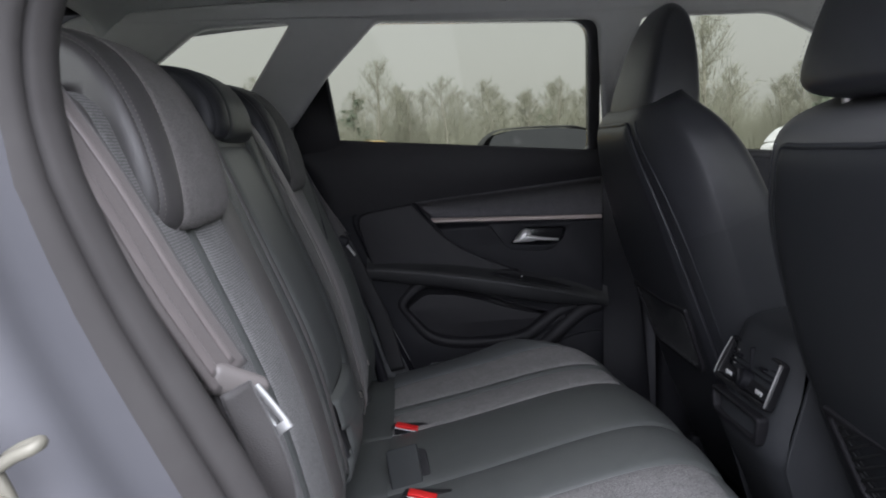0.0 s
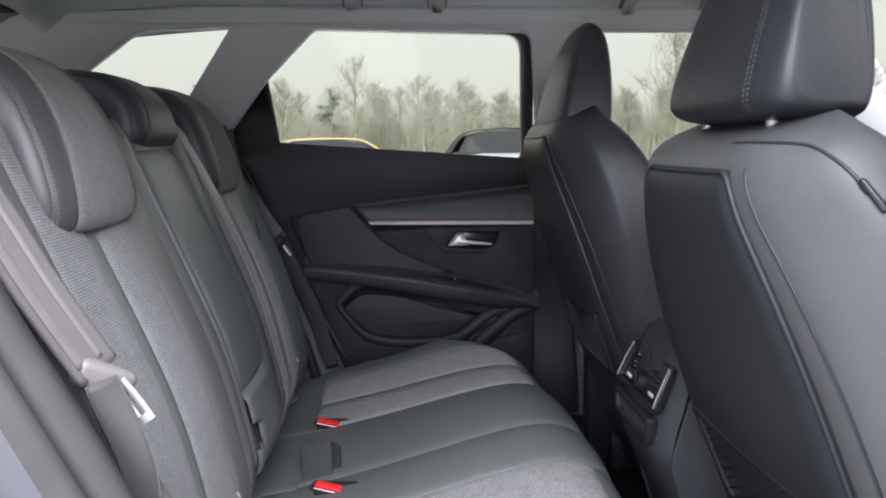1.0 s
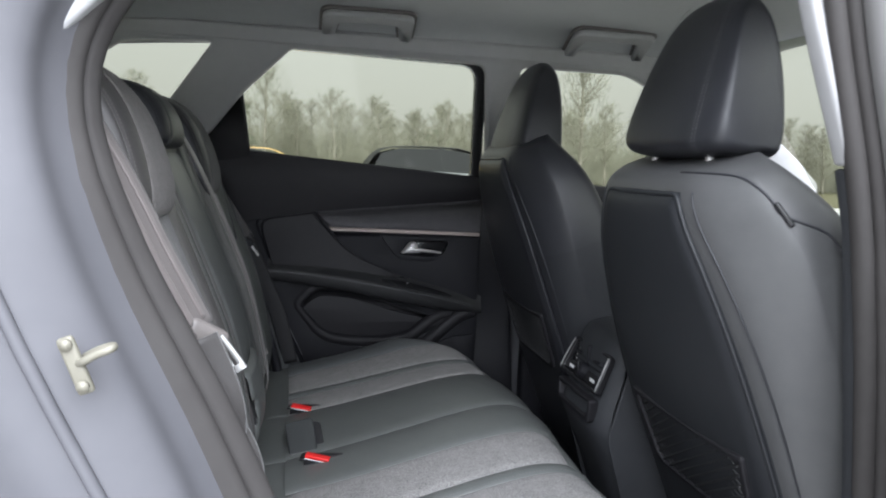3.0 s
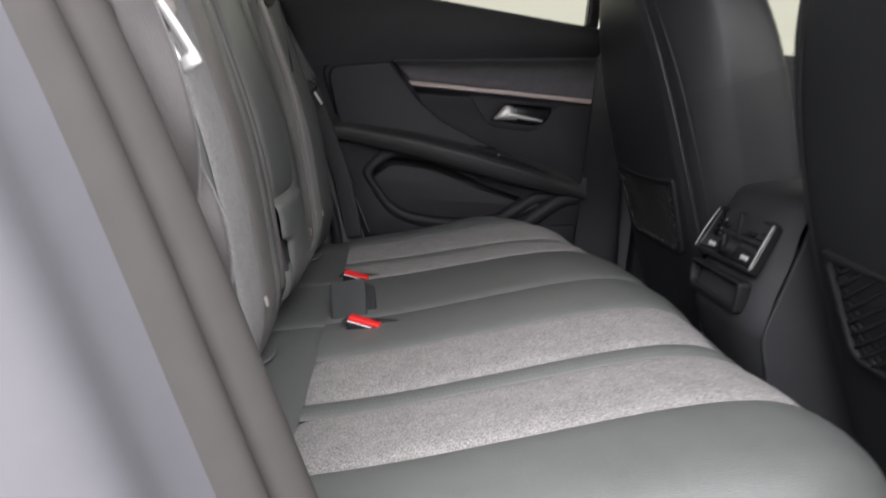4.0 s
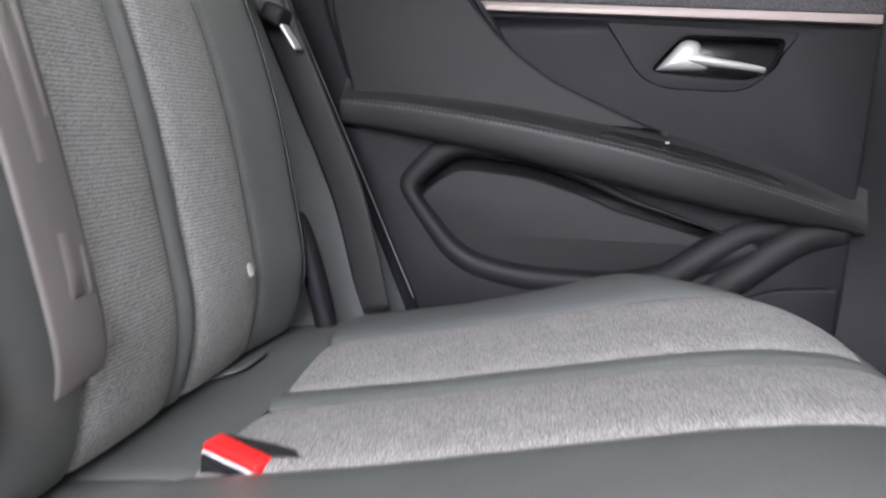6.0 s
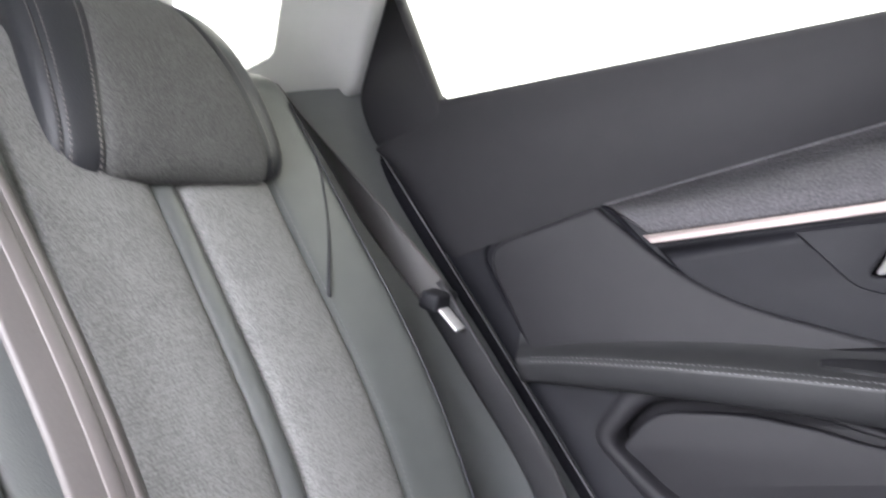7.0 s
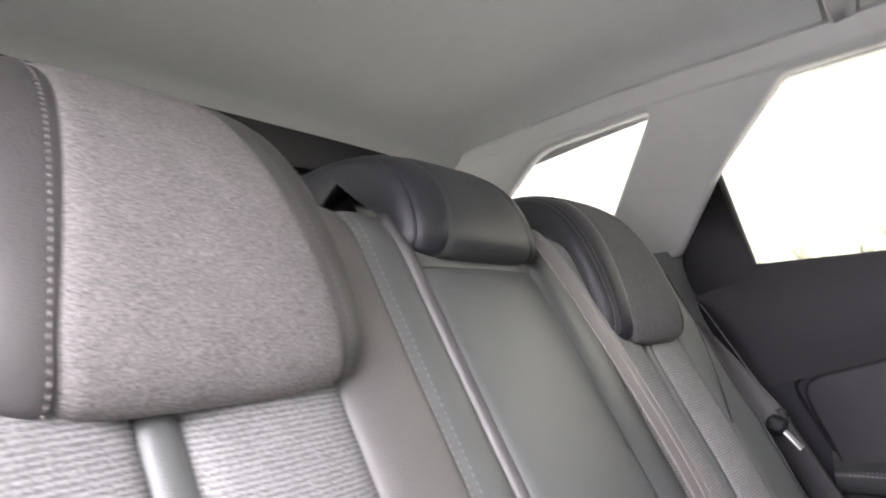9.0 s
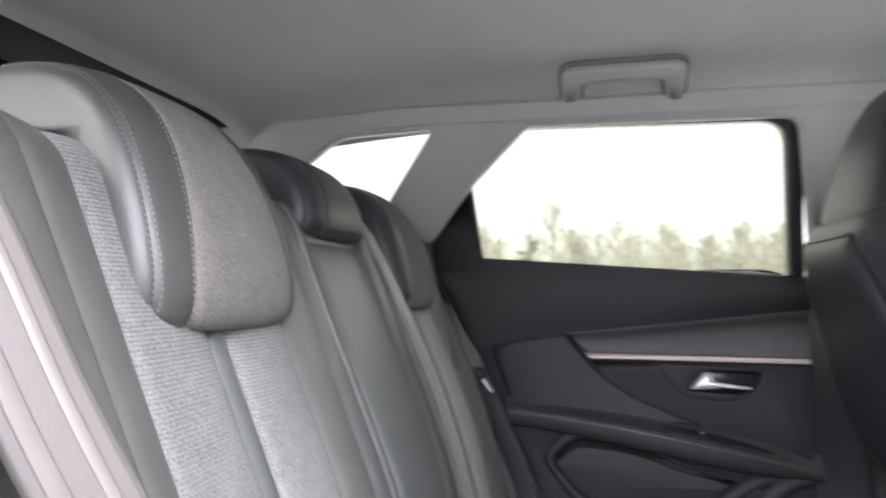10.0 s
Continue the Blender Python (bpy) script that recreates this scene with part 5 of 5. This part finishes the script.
part("vent_back", plate([rounded([(-0.088, -0.045, 0.008), (0.088, -0.045, 0.008), (0.08, 0.05, 0.008), (-0.08, 0.05, 0.008)])], 0.004, lambda a, b, e: vput(a, b, e - 0.018)), "gloss_black", con)
part("dial_plate", plate([rounded([(-0.083, -0.039, 0.006), (0.083, -0.039, 0.006), (0.083, -0.010, 0.004), (-0.083, -0.010, 0.004)])], 0.006, vput, 0.002), "gloss_black", con)
for k in range(4):
    for s in (-1, 1):
        bm = bmesh.new()
        box(bm, VT @ Vector((0.004, s * 0.042, 0.003 + 0.0125 * k)), (0.014, 0.070, 0.003), 0.001, 1, Matrix.Rotation(radians(20), 4, "Y"))
        part("slat", bm, "plastic", con)
bm = bmesh.new()
box(bm, VT @ Vector((-0.002, 0, 0.020)), (0.012, 0.007, 0.056), 0.003, 2)
part("divider", bm, "plastic", con)
for s in (-1, 1):
    bm = bmesh.new()
    box(bm, VT @ Vector((-0.006, s * 0.042, 0.021)), (0.010, 0.018, 0.004), 0.0015, 2)
    part("slider", bm, "plastic", con)
bm = bmesh.new()
tube(bm, [tuple(VT @ Vector((0.0, 0.0, -0.018))), tuple(VT @ Vector((-0.008, 0, -0.018))), tuple(VT @ Vector((-0.015, 0, -0.018)))], lambda u: 0.019 - 0.004 * u, 20)
dial = part("dial", bm, "plastic", con)
bm = bmesh.new()
box(bm, VT @ Vector((-0.016, 0, -0.018)), (0.006, 0.006, 0.030), 0.002, 2)
part("dial_grip", bm, "gloss_black", dial)
for k in range(5):
    bm = bmesh.new()
    box(bm, VT @ Vector((-0.004, 0.050 + 0.004 * (k % 2), 0.000 + 0.010 * k)), (0.003, 0.005, 0.0026), 0.0008, 1)
    part("slat_tip", bm, "steel", con)
for a in (-0.062, -0.054, -0.046, 0.046, 0.054, 0.062):
    bm = bmesh.new()
    box(bm, VT @ Vector((-0.0035, a, -0.027)), (0.002, 0.005, 0.008), 0.0005, 1)
    part("mark", bm, "print", con)
tray = plate([rounded([(-0.090, -0.030, 0.01), (0.090, -0.030, 0.01), (0.096, 0.020, 0.01), (-0.096, 0.020, 0.01)]), rounded([(-0.080, -0.018, 0.01), (0.080, -0.018, 0.01), (0.086, 0.014, 0.01), (-0.086, 0.014, 0.01)])], 0.02, lambda a, b, e: (0.490 - e + 0.05 * abs(a), a * 0.92, 0.722 + b), 0.004)
part("tray_rim", tray, "soft", con)

# ---- roof fittings ----
def grab_handle(x, s):
    g = thing("grab_handle", "light grey folded grab handle on the roof edge", "grab handle", "grab handles")
    zz = lambda y: 1.600 - 0.100 * abs(y / 0.645) ** 10
    def on_roof(a, c, e):
        yy = 0.600 - c
        return (x + a, s * (yy - 0.3 * (e + 0.012)), zz(yy) - 0.016 - e * 0.9)
    outl = [(-0.120, -0.012, 0.006), (-0.120, 0.086, 0.034), (0.120, 0.086, 0.034), (0.120, -0.012, 0.006), (0.088, -0.012, 0.006), (0.076, 0.046, 0.016), (-0.076, 0.046, 0.016), (-0.088, -0.012, 0.006)]
    part("grip", plate([rounded(outl)], 0.022, on_roof, 0.008, 3), "pillar", g)
    # grey sheet showing round the grip to imitate its shadow gap
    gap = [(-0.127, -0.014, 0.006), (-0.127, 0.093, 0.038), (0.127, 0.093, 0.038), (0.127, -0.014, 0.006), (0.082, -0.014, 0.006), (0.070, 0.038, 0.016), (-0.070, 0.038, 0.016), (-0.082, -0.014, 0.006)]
    part("recess_shade", plate([rounded(gap)], 0.010, lambda a, c, e: on_roof(a, c, e - 0.012), 0.003), "grip_grey", g, "grey sheet for the shadow gap behind the grip")
    for a in (-0.104, 0.104):
        bm = bmesh.new()
        p = on_roof(a, 0.004, -0.006)
        box(bm, p, (0.030, 0.030, 0.016), 0.005, 3, Matrix.Rotation(radians(s * 40), 4, "X"))
        part("mount", bm, "pillar", g)
    return g
grab_handle(0.085, 1)
grab_handle(0.771, 1)
lamp = thing("dome_lamp", "small switched-off reading lamp with two lenses on the roof lining", "lamp")
on_lining = lambda a, c, e: (-0.405 + a, 0.0 + c, 1.578 - e)
base = [(-0.095, -0.020, 0.015), (-0.095, 0.020, 0.015), (-0.040, 0.075, 0.025), (0.060, 0.075, 0.020), (0.060, -0.075, 0.020), (-0.040, -0.075, 0.025)]
part("housing", plate([rounded(base)], 0.014, on_lining, 0.005, 3), "grip_grey", lamp, "grey moulded lamp housing")
for s in (-1, 1):
    eye_c = [(0.010 + 0.024 * math.cos(k * math.pi / 12), s * 0.042 + 0.020 * math.sin(k * math.pi / 12)) for k in range(24)]
    part("lens", plate([eye_c], 0.010, lambda a, c, e: on_lining(a, c, e + 0.008), 0.003), "chrome", lamp, "clear round lens")
    bm = bmesh.new()
    tube(bm, [on_lining(-0.040, s * 0.020, 0.010), on_lining(-0.040, s * 0.020, 0.014), on_lining(-0.040, s * 0.020, 0.018)], 0.008, 14)
    part("push_button", bm, "pillar", lamp)

# ---- right rear door opening: painted jamb, seals and latch ----
JAMB = [(0.44, 1.475), (0.10, 1.490), (-0.115, 1.480), (-0.226, 1.400), (-0.290, 1.28), (-0.258, 1.12), (-0.177, 0.93), (-0.095, 0.725), (-0.03, 0.58), (0.05, 0.46), (0.16, 0.42), (0.40, 0.415)]
jamb = thing("door_opening", "silver grey painted door opening with grey rubber seals", "car body", kind="structure")
bm = bmesh.new()
def jamb_fn(u, v):
    a, b = spline(JAMB, u)
    a2, b2 = spline(JAMB, min(u + 0.01, 1.0))
    a1, b1 = spline(JAMB, max(u - 0.01, 0.0))
    tn = Vector((a2 - a1, b2 - b1)).normalized()
    nx, nz = tn.y, -tn.x                    # points out of the opening
    off, dep = spline([(0.0, 0.0), (0.012, 0.025), (0.02, 0.055), (0.055, 0.075), (0.10, 0.085), (0.14, 0.13), (0.22, 0.15)], v)
    return Vector((a + nx * off, -side_y(b) + 0.02 - dep, b + nz * off))
grid(bm, jamb_fn, 60, 24)
part("jamb", bm, "paint", jamb)
bm = bmesh.new()
def seal_fn(u, v):
    a, b = spline(JAMB, u)
    a2, b2 = spline(JAMB, min(u + 0.01, 1.0))
    a1, b1 = spline(JAMB, max(u - 0.01, 0.0))
    tn = Vector((a2 - a1, b2 - b1)).normalized()
    wide = 0.9 + 1.2 * math.sin(math.pi * min(1.0, max(0.0, (u - 0.40) / 0.5)))
    # a lip towards the cabin, a rounded ridge, a groove and a second, flatter ridge on the painted flange
    off, dep = spline([(0.014, -0.088), (-0.004, -0.070), (-0.014, -0.052), (-0.017, -0.036), (-0.012, -0.024), (-0.005, -0.019), (-0.009, -0.013), (-0.007, -0.004), (0.001, 0.003), (0.007, 0.005)], v)
    return Vector((a + tn.y * off * wide, -side_y(b) + 0.02 - dep, b - tn.x * off * wide))
grid(bm, seal_fn, 80, 40)
part("door_seal", bm, "rubber", jamb, "broad soft grey rubber trim of the door opening")
bm = bmesh.new()
tube(bm, [tuple(jamb_fn(i / 24, 0.55) + Vector((0, -0.001, 0))) for i in range(25)], 0.0055, 10, steps=2)
part("flange_ridge", bm, "paint", jamb)
SK = Vector((-0.257, -0.786, 1.035))
bm = bmesh.new()
tube(bm, [tuple(SK + Vector(p)) for p in ((-0.004, 0.0, 0.0), (0.004, -0.008, 0.004), (0.014, -0.010, 0.010), (0.024, -0.010, 0.014), (0.025, -0.004, 0.015), (0.014, -0.001, 0.011), (0.002, 0.004, 0.004))], 0.0034, 8)
part("striker", bm, "zinc", jamb, "dull yellow zinc latch striker")
bm = bmesh.new()
box(bm, SK + Vector((-0.002, -0.004, 0.0)), (0.013, 0.006, 0.048), 0.006, 3, Matrix.Rotation(radians(-20), 4, "Y"))
part("striker_plate", bm, "zinc", jamb)
for dz in (-0.016, 0.017):
    bm = bmesh.new()
    tube(bm, [tuple(SK + Vector((-0.002 - dz * 0.36, -0.004, dz))), tuple(SK + Vector((-0.002 - dz * 0.36, -0.008, dz))), tuple(SK + Vector((-0.002 - dz * 0.36, -0.010, dz)))], 0.005, 10)
    part("screw", bm, "zinc", jamb)
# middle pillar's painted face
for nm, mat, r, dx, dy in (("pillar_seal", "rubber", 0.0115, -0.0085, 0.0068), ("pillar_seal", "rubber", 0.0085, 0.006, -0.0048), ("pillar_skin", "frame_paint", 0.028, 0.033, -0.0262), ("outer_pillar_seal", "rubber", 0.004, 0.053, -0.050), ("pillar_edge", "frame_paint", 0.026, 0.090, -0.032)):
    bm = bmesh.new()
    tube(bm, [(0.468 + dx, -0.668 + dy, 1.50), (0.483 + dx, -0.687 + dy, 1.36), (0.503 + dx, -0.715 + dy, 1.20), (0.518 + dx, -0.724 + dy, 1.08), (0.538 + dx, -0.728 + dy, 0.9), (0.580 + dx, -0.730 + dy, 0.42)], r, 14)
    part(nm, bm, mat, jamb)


# ---- outside: parked cars and bare trees ----
def parked_car(x, y, paint, label, ln=4.5, ht=1.6, turn=0, top=""):
    c = thing("parked_car", label, "car", "parked cars", at=(x, y, 0))
    c.rotation_euler = (0, 0, radians(turn))
    bm = bmesh.new()
    prof = [(-0.5, 0.30), (-0.5, 0.75), (-0.46, 0.98), (-0.30, 1.06), (0.22, 1.02), (0.44, 0.90), (0.5, 0.68), (0.5, 0.32)]
    grid(bm, lambda u, v: Vector((spline(prof, u)[0] * ln, (v - 0.5) * 1.8 * (1 - 0.12 * abs(spline(prof, u)[0] * 2) ** 4), spline(prof, u)[1] * ht / 1.6 - 0.06 * abs(2 * v - 1) ** 4)), 30, 14)
    for sd in (0, 1):
        vs = [bm.verts.new((p[0] * ln, (sd - 0.5) * 1.76 * (1 - 0.12 * abs(p[0] * 2) ** 4), p[1] * ht / 1.6 - 0.05)) for p in prof]
        bm.faces.new(vs)
    part("body", bm, paint, c)
    bm = bmesh.new()
    roofp = [(-0.47, 1.00), (-0.40, 1.42), (-0.30, 1.57), (-0.05, 1.60), (0.10, 1.52), (0.27, 1.02)]
    grid(bm, lambda u, v: Vector((spline(roofp, u)[0] * ln, (v - 0.5) * (1.66 - 0.36 * max(0, (spline(roofp, u)[1] - 1.0)) / 0.6), spline(roofp, u)[1] * ht / 1.6 - 0.03 * abs(2 * v - 1) ** 4)), 30, 12)
    part("roof", bm, top or paint, c)
    for sd in (-1, 1):
        bm = bmesh.new()
        vs = [bm.verts.new((p[0] * ln, sd * (0.85 - 0.18 * (p[1] - 1.0) / 0.6), p[1] * ht / 1.6)) for p in [(-0.43, 1.0), (-0.38, 1.40), (-0.28, 1.52), (-0.05, 1.54), (0.09, 1.46), (0.25, 1.02)]]
        bm.faces.new(vs)
        part("side_glass", bm, "car_top", c)
    for wx in (-0.3, 0.31):
        for sd in (-1, 1):
            bm = bmesh.new()
            tube(bm, [(wx * ln, sd * 0.72, 0.33), (wx * ln, sd * 0.80, 0.33), (wx * ln, sd * 0.90, 0.33)], 0.33, 20)
            part("wheel", bm, "tyre", c)
    return c


parked_car(3.55, 16.0, "car_silver", "grey estate car with dark windows parked across the lot", 4.5, 1.60, 0, "car_top")
parked_car(-0.95, 16.2, "car_yellow", "low yellow car parked across the lot", 4.2, 1.42, 0)
parked_car(14.0, 22.0, "car_white", "white car parked further along the lot", 4.4, 1.5)
lp = thing("street_lamp", "slim grey street lamp with an arm behind the car park", "street lamp", at=(-11.4, 43.0, 0))
bm = bmesh.new()
tube(bm, [(0, 0, 0), (0, 0, 2.5), (0, 0, 4.9)], 0.045, 6)
part("pole", bm, "tyre", lp)
bm = bmesh.new()
box(bm, (0.8, 0, 4.92), (1.9, 0.10, 0.07), 0.02)
part("arm", bm, "tyre", lp)


def bare_tree(x, y, h, seed, conifer=False):
    rnd = random.Random(seed)
    t = thing("tree", "dark evergreen conifer behind the car park" if conifer else "bare winter tree with fine grey-brown twigs", "tree", "trees behind the car park", at=(x, y, 0))
    bm = bmesh.new()
    lean = rnd.uniform(-0.4, 0.4)
    tube(bm, [(0, 0, 0), (lean * 0.3, 0, h * 0.4), (lean, 0, h * 0.75), (lean * 1.3, 0, h)], lambda u: 0.16 * h / 10 * (1 - 0.93 * u) + 0.01, 6, steps=3)
    tips = []
    for k in range(16):
        z = h * (0.22 + 0.70 * k / 16)
        a = rnd.uniform(0, 6.28)
        ln = h * (0.30 if not conifer else 0.22) * (1.15 - z / h) + 0.25
        up = rnd.uniform(0.5, 1.3) if not conifer else rnd.uniform(-0.2, 0.15)
        x0 = lean * z / h
        p1 = Vector((x0 + math.cos(a) * ln * 0.5, math.sin(a) * ln * 0.5, z + up * ln * 0.4))
        p2 = Vector((x0 + math.cos(a) * ln, math.sin(a) * ln, z + up * ln))
        tube(bm, [(x0, 0, z), tuple(p1), tuple(p2)], lambda u: 0.035 * h / 10 * (1 - 0.85 * u) + 0.004, 4, steps=2)
        tips += [((x0, 0, z), p1), (p1, p2)]
    part("trunk", bm, "bark", t)
    bm = bmesh.new()
    for a_, b_ in tips:
        a_, b_ = Vector(a_), Vector(b_)
        for k in range(24 if not conifer else 60):
            p = a_.lerp(b_, rnd.uniform(0.2, 1.0))
            dr = Vector((rnd.uniform(-1, 1), rnd.uniform(-1, 1), rnd.uniform(-0.1, 1.2) if not conifer else rnd.uniform(-0.7, 0.2))).normalized()
            ln = rnd.uniform(0.30, 0.95) * h / 11 if not conifer else rnd.uniform(0.2, 0.5)
            w = (0.011 if not conifer else 0.04)
            sd = dr.cross(Vector((rnd.uniform(-1, 1), rnd.uniform(-1, 1), 0.3))).normalized() * w
            q = p + dr * ln
            v = [bm.verts.new(p - sd), bm.verts.new(p + sd), bm.verts.new(q)]
            bm.faces.new(v)
            if not conifer:
                for _ in range(2):
                    c = p.lerp(q, rnd.uniform(0.3, 0.9))
                    d2 = (dr + Vector((rnd.uniform(-1, 1), rnd.uniform(-1, 1), rnd.uniform(-0.6, 0.8)))).normalized() * ln * 0.55
                    v = [bm.verts.new(c - sd * 0.6), bm.verts.new(c + sd * 0.6), bm.verts.new(c + d2)]
                    bm.faces.new(v)
    for k in range(0 if conifer else 900):
        a, r, zz = rnd.uniform(0, 6.28), rnd.uniform(0, 1) ** 0.6, rnd.uniform(-1, 1)
        wd = h * 0.23 * math.sqrt(max(0.0, 1 - zz * zz)) * (1.0 - 0.25 * zz)
        p = Vector((lean * 0.7 + math.cos(a) * r * wd, math.sin(a) * r * wd, h * (0.60 + 0.38 * zz)))
        dr = Vector((math.cos(a) * 0.45 * r + rnd.uniform(-0.35, 0.35), math.sin(a) * 0.45 * r + rnd.uniform(-0.35, 0.35), 1.0)).normalized()
        sd = dr.cross(Vector((rnd.uniform(-1, 1), rnd.uniform(-1, 1), 0.1))).normalized() * 0.009
        q = p + dr * rnd.uniform(0.25, 0.75) * h / 8
        bm.faces.new([bm.verts.new(p - sd), bm.verts.new(p + sd), bm.verts.new(q)])
        for _ in range(2):
            c = p.lerp(q, rnd.uniform(0.1, 0.8))
            d2 = (dr + Vector((rnd.uniform(-0.9, 0.9), rnd.uniform(-0.9, 0.9), 0.1))).normalized() * rnd.uniform(0.12, 0.4) * h / 8
            bm.faces.new([bm.verts.new(c - sd * 0.7), bm.verts.new(c + sd * 0.7), bm.verts.new(c + d2)])
    tagged(part("crown", bm, "twig" if not conifer else "conifer", t), kind="stuff")
    return t


bare_tree(10.4, 24.0, 5.4, 41)
rnd = random.Random(5)
for k in range(120):
    tx = -54 + 0.9 * k + rnd.uniform(-0.9, 0.9)
    bare_tree(tx, 44 + rnd.uniform(-4, 10), rnd.uniform(4.2, 5.6) * (1.25 if k % 9 == 3 else 1), 100 + k, conifer=k % 17 == 4)

bm = bmesh.new()
rnd = random.Random(9)
for k in range(42000):
    p = Vector((rnd.uniform(-60, 60), rnd.uniform(47, 60), rnd.uniform(0, 0.4)))
    hgt = 0.6 + 3.7 * rnd.random() ** 1.4
    q = p + Vector((rnd.uniform(-0.6, 0.6), rnd.uniform(-0.5, 0.5), hgt))
    sd = Vector((rnd.uniform(0.012, 0.026), 0, 0))
    bm.faces.new([bm.verts.new(p - sd), bm.verts.new(p + sd), bm.verts.new(q)])
    for _ in range(2):
        c = p.lerp(q, rnd.uniform(0.3, 0.9))
        bm.faces.new([bm.verts.new(c - sd * 0.7), bm.verts.new(c + sd * 0.7), bm.verts.new(c + Vector((rnd.uniform(-0.6, 0.6), 0, rnd.uniform(0.1, 0.7))))])
tagged(part("undergrowth", bm, "twig"), "tangle of bare saplings at the edge of the wood", "undergrowth", kind="stuff")


# ---- plain outer panels that close the car ----
shell = thing("body_panels", "silver grey painted outer panels of the car", "car body", kind="structure")
bm = bmesh.new()
grid(bm, lambda u, v: Vector((1.60 + 0.95 * u, (v - 0.5) * 1.62 * (1 - 0.10 * u * u), 1.075 - 0.10 * u - 0.16 * u ** 4 - 0.05 * abs(2 * v - 1) ** 6)), 16, 16)
part("bonnet", bm, "paint", shell)
bm = bmesh.new()
grid(bm, lambda u, v: Vector((2.55 + 0.10 * math.sin(math.pi * u) - 0.25 * abs(2 * v - 1) ** 5, (v - 0.5) * 1.66, 0.30 + 0.52 * u)), 10, 18)
part("front_bumper", bm, "plastic", shell)
for s in (-1, 1):
    wing = rounded([(1.50, 1.05, 0.03), (2.50, 0.90, 0.10), (2.52, 0.40, 0.05), (2.38, 0.40, 0.02), (2.32, 0.66, 0.10), (2.05, 0.72, 0.12), (1.76, 0.66, 0.10), (1.68, 0.36, 0.02), (1.50, 0.36, 0.02)])
    part("front_wing", plate([wing], 0.012, lambda a, b, e: (a, s * 0.815 + e, b), 0.004), "paint", shell)
    quarter = rounded([(-0.47, 1.22, 0.03), (-1.06, 1.25, 0.05), (-1.10, 0.45, 0.05), (-0.98, 0.40, 0.03), (-0.90, 0.66, 0.10), (-0.62, 0.74, 0.12), (-0.34, 0.62, 0.08), (-0.26, 0.72, 0.02)])
    part("quarter_panel", plate([quarter], 0.012, lambda a, b, e: (a, s * 0.865 + e, b), 0.004), "paint", shell)
    for wx in (-0.64, 2.03):
        bm = bmesh.new()
        tube(bm, [(wx, s * 0.66, 0.345), (wx, s * 0.74, 0.345), (wx, s * 0.83, 0.345)], lambda u: 0.345 - 0.02 * abs(2 * u - 1) ** 6, 28, steps=4)
        part("wheel", bm, "tyre", shell, "dark rubber tyre")
bm = bmesh.new()
grid(bm, lambda u, v: Vector((-1.09 - 0.05 * math.sin(math.pi * u), (v - 0.5) * 1.70, 0.36 + 0.82 * u)), 10, 12)
part("tail_panel", bm, "paint", shell)
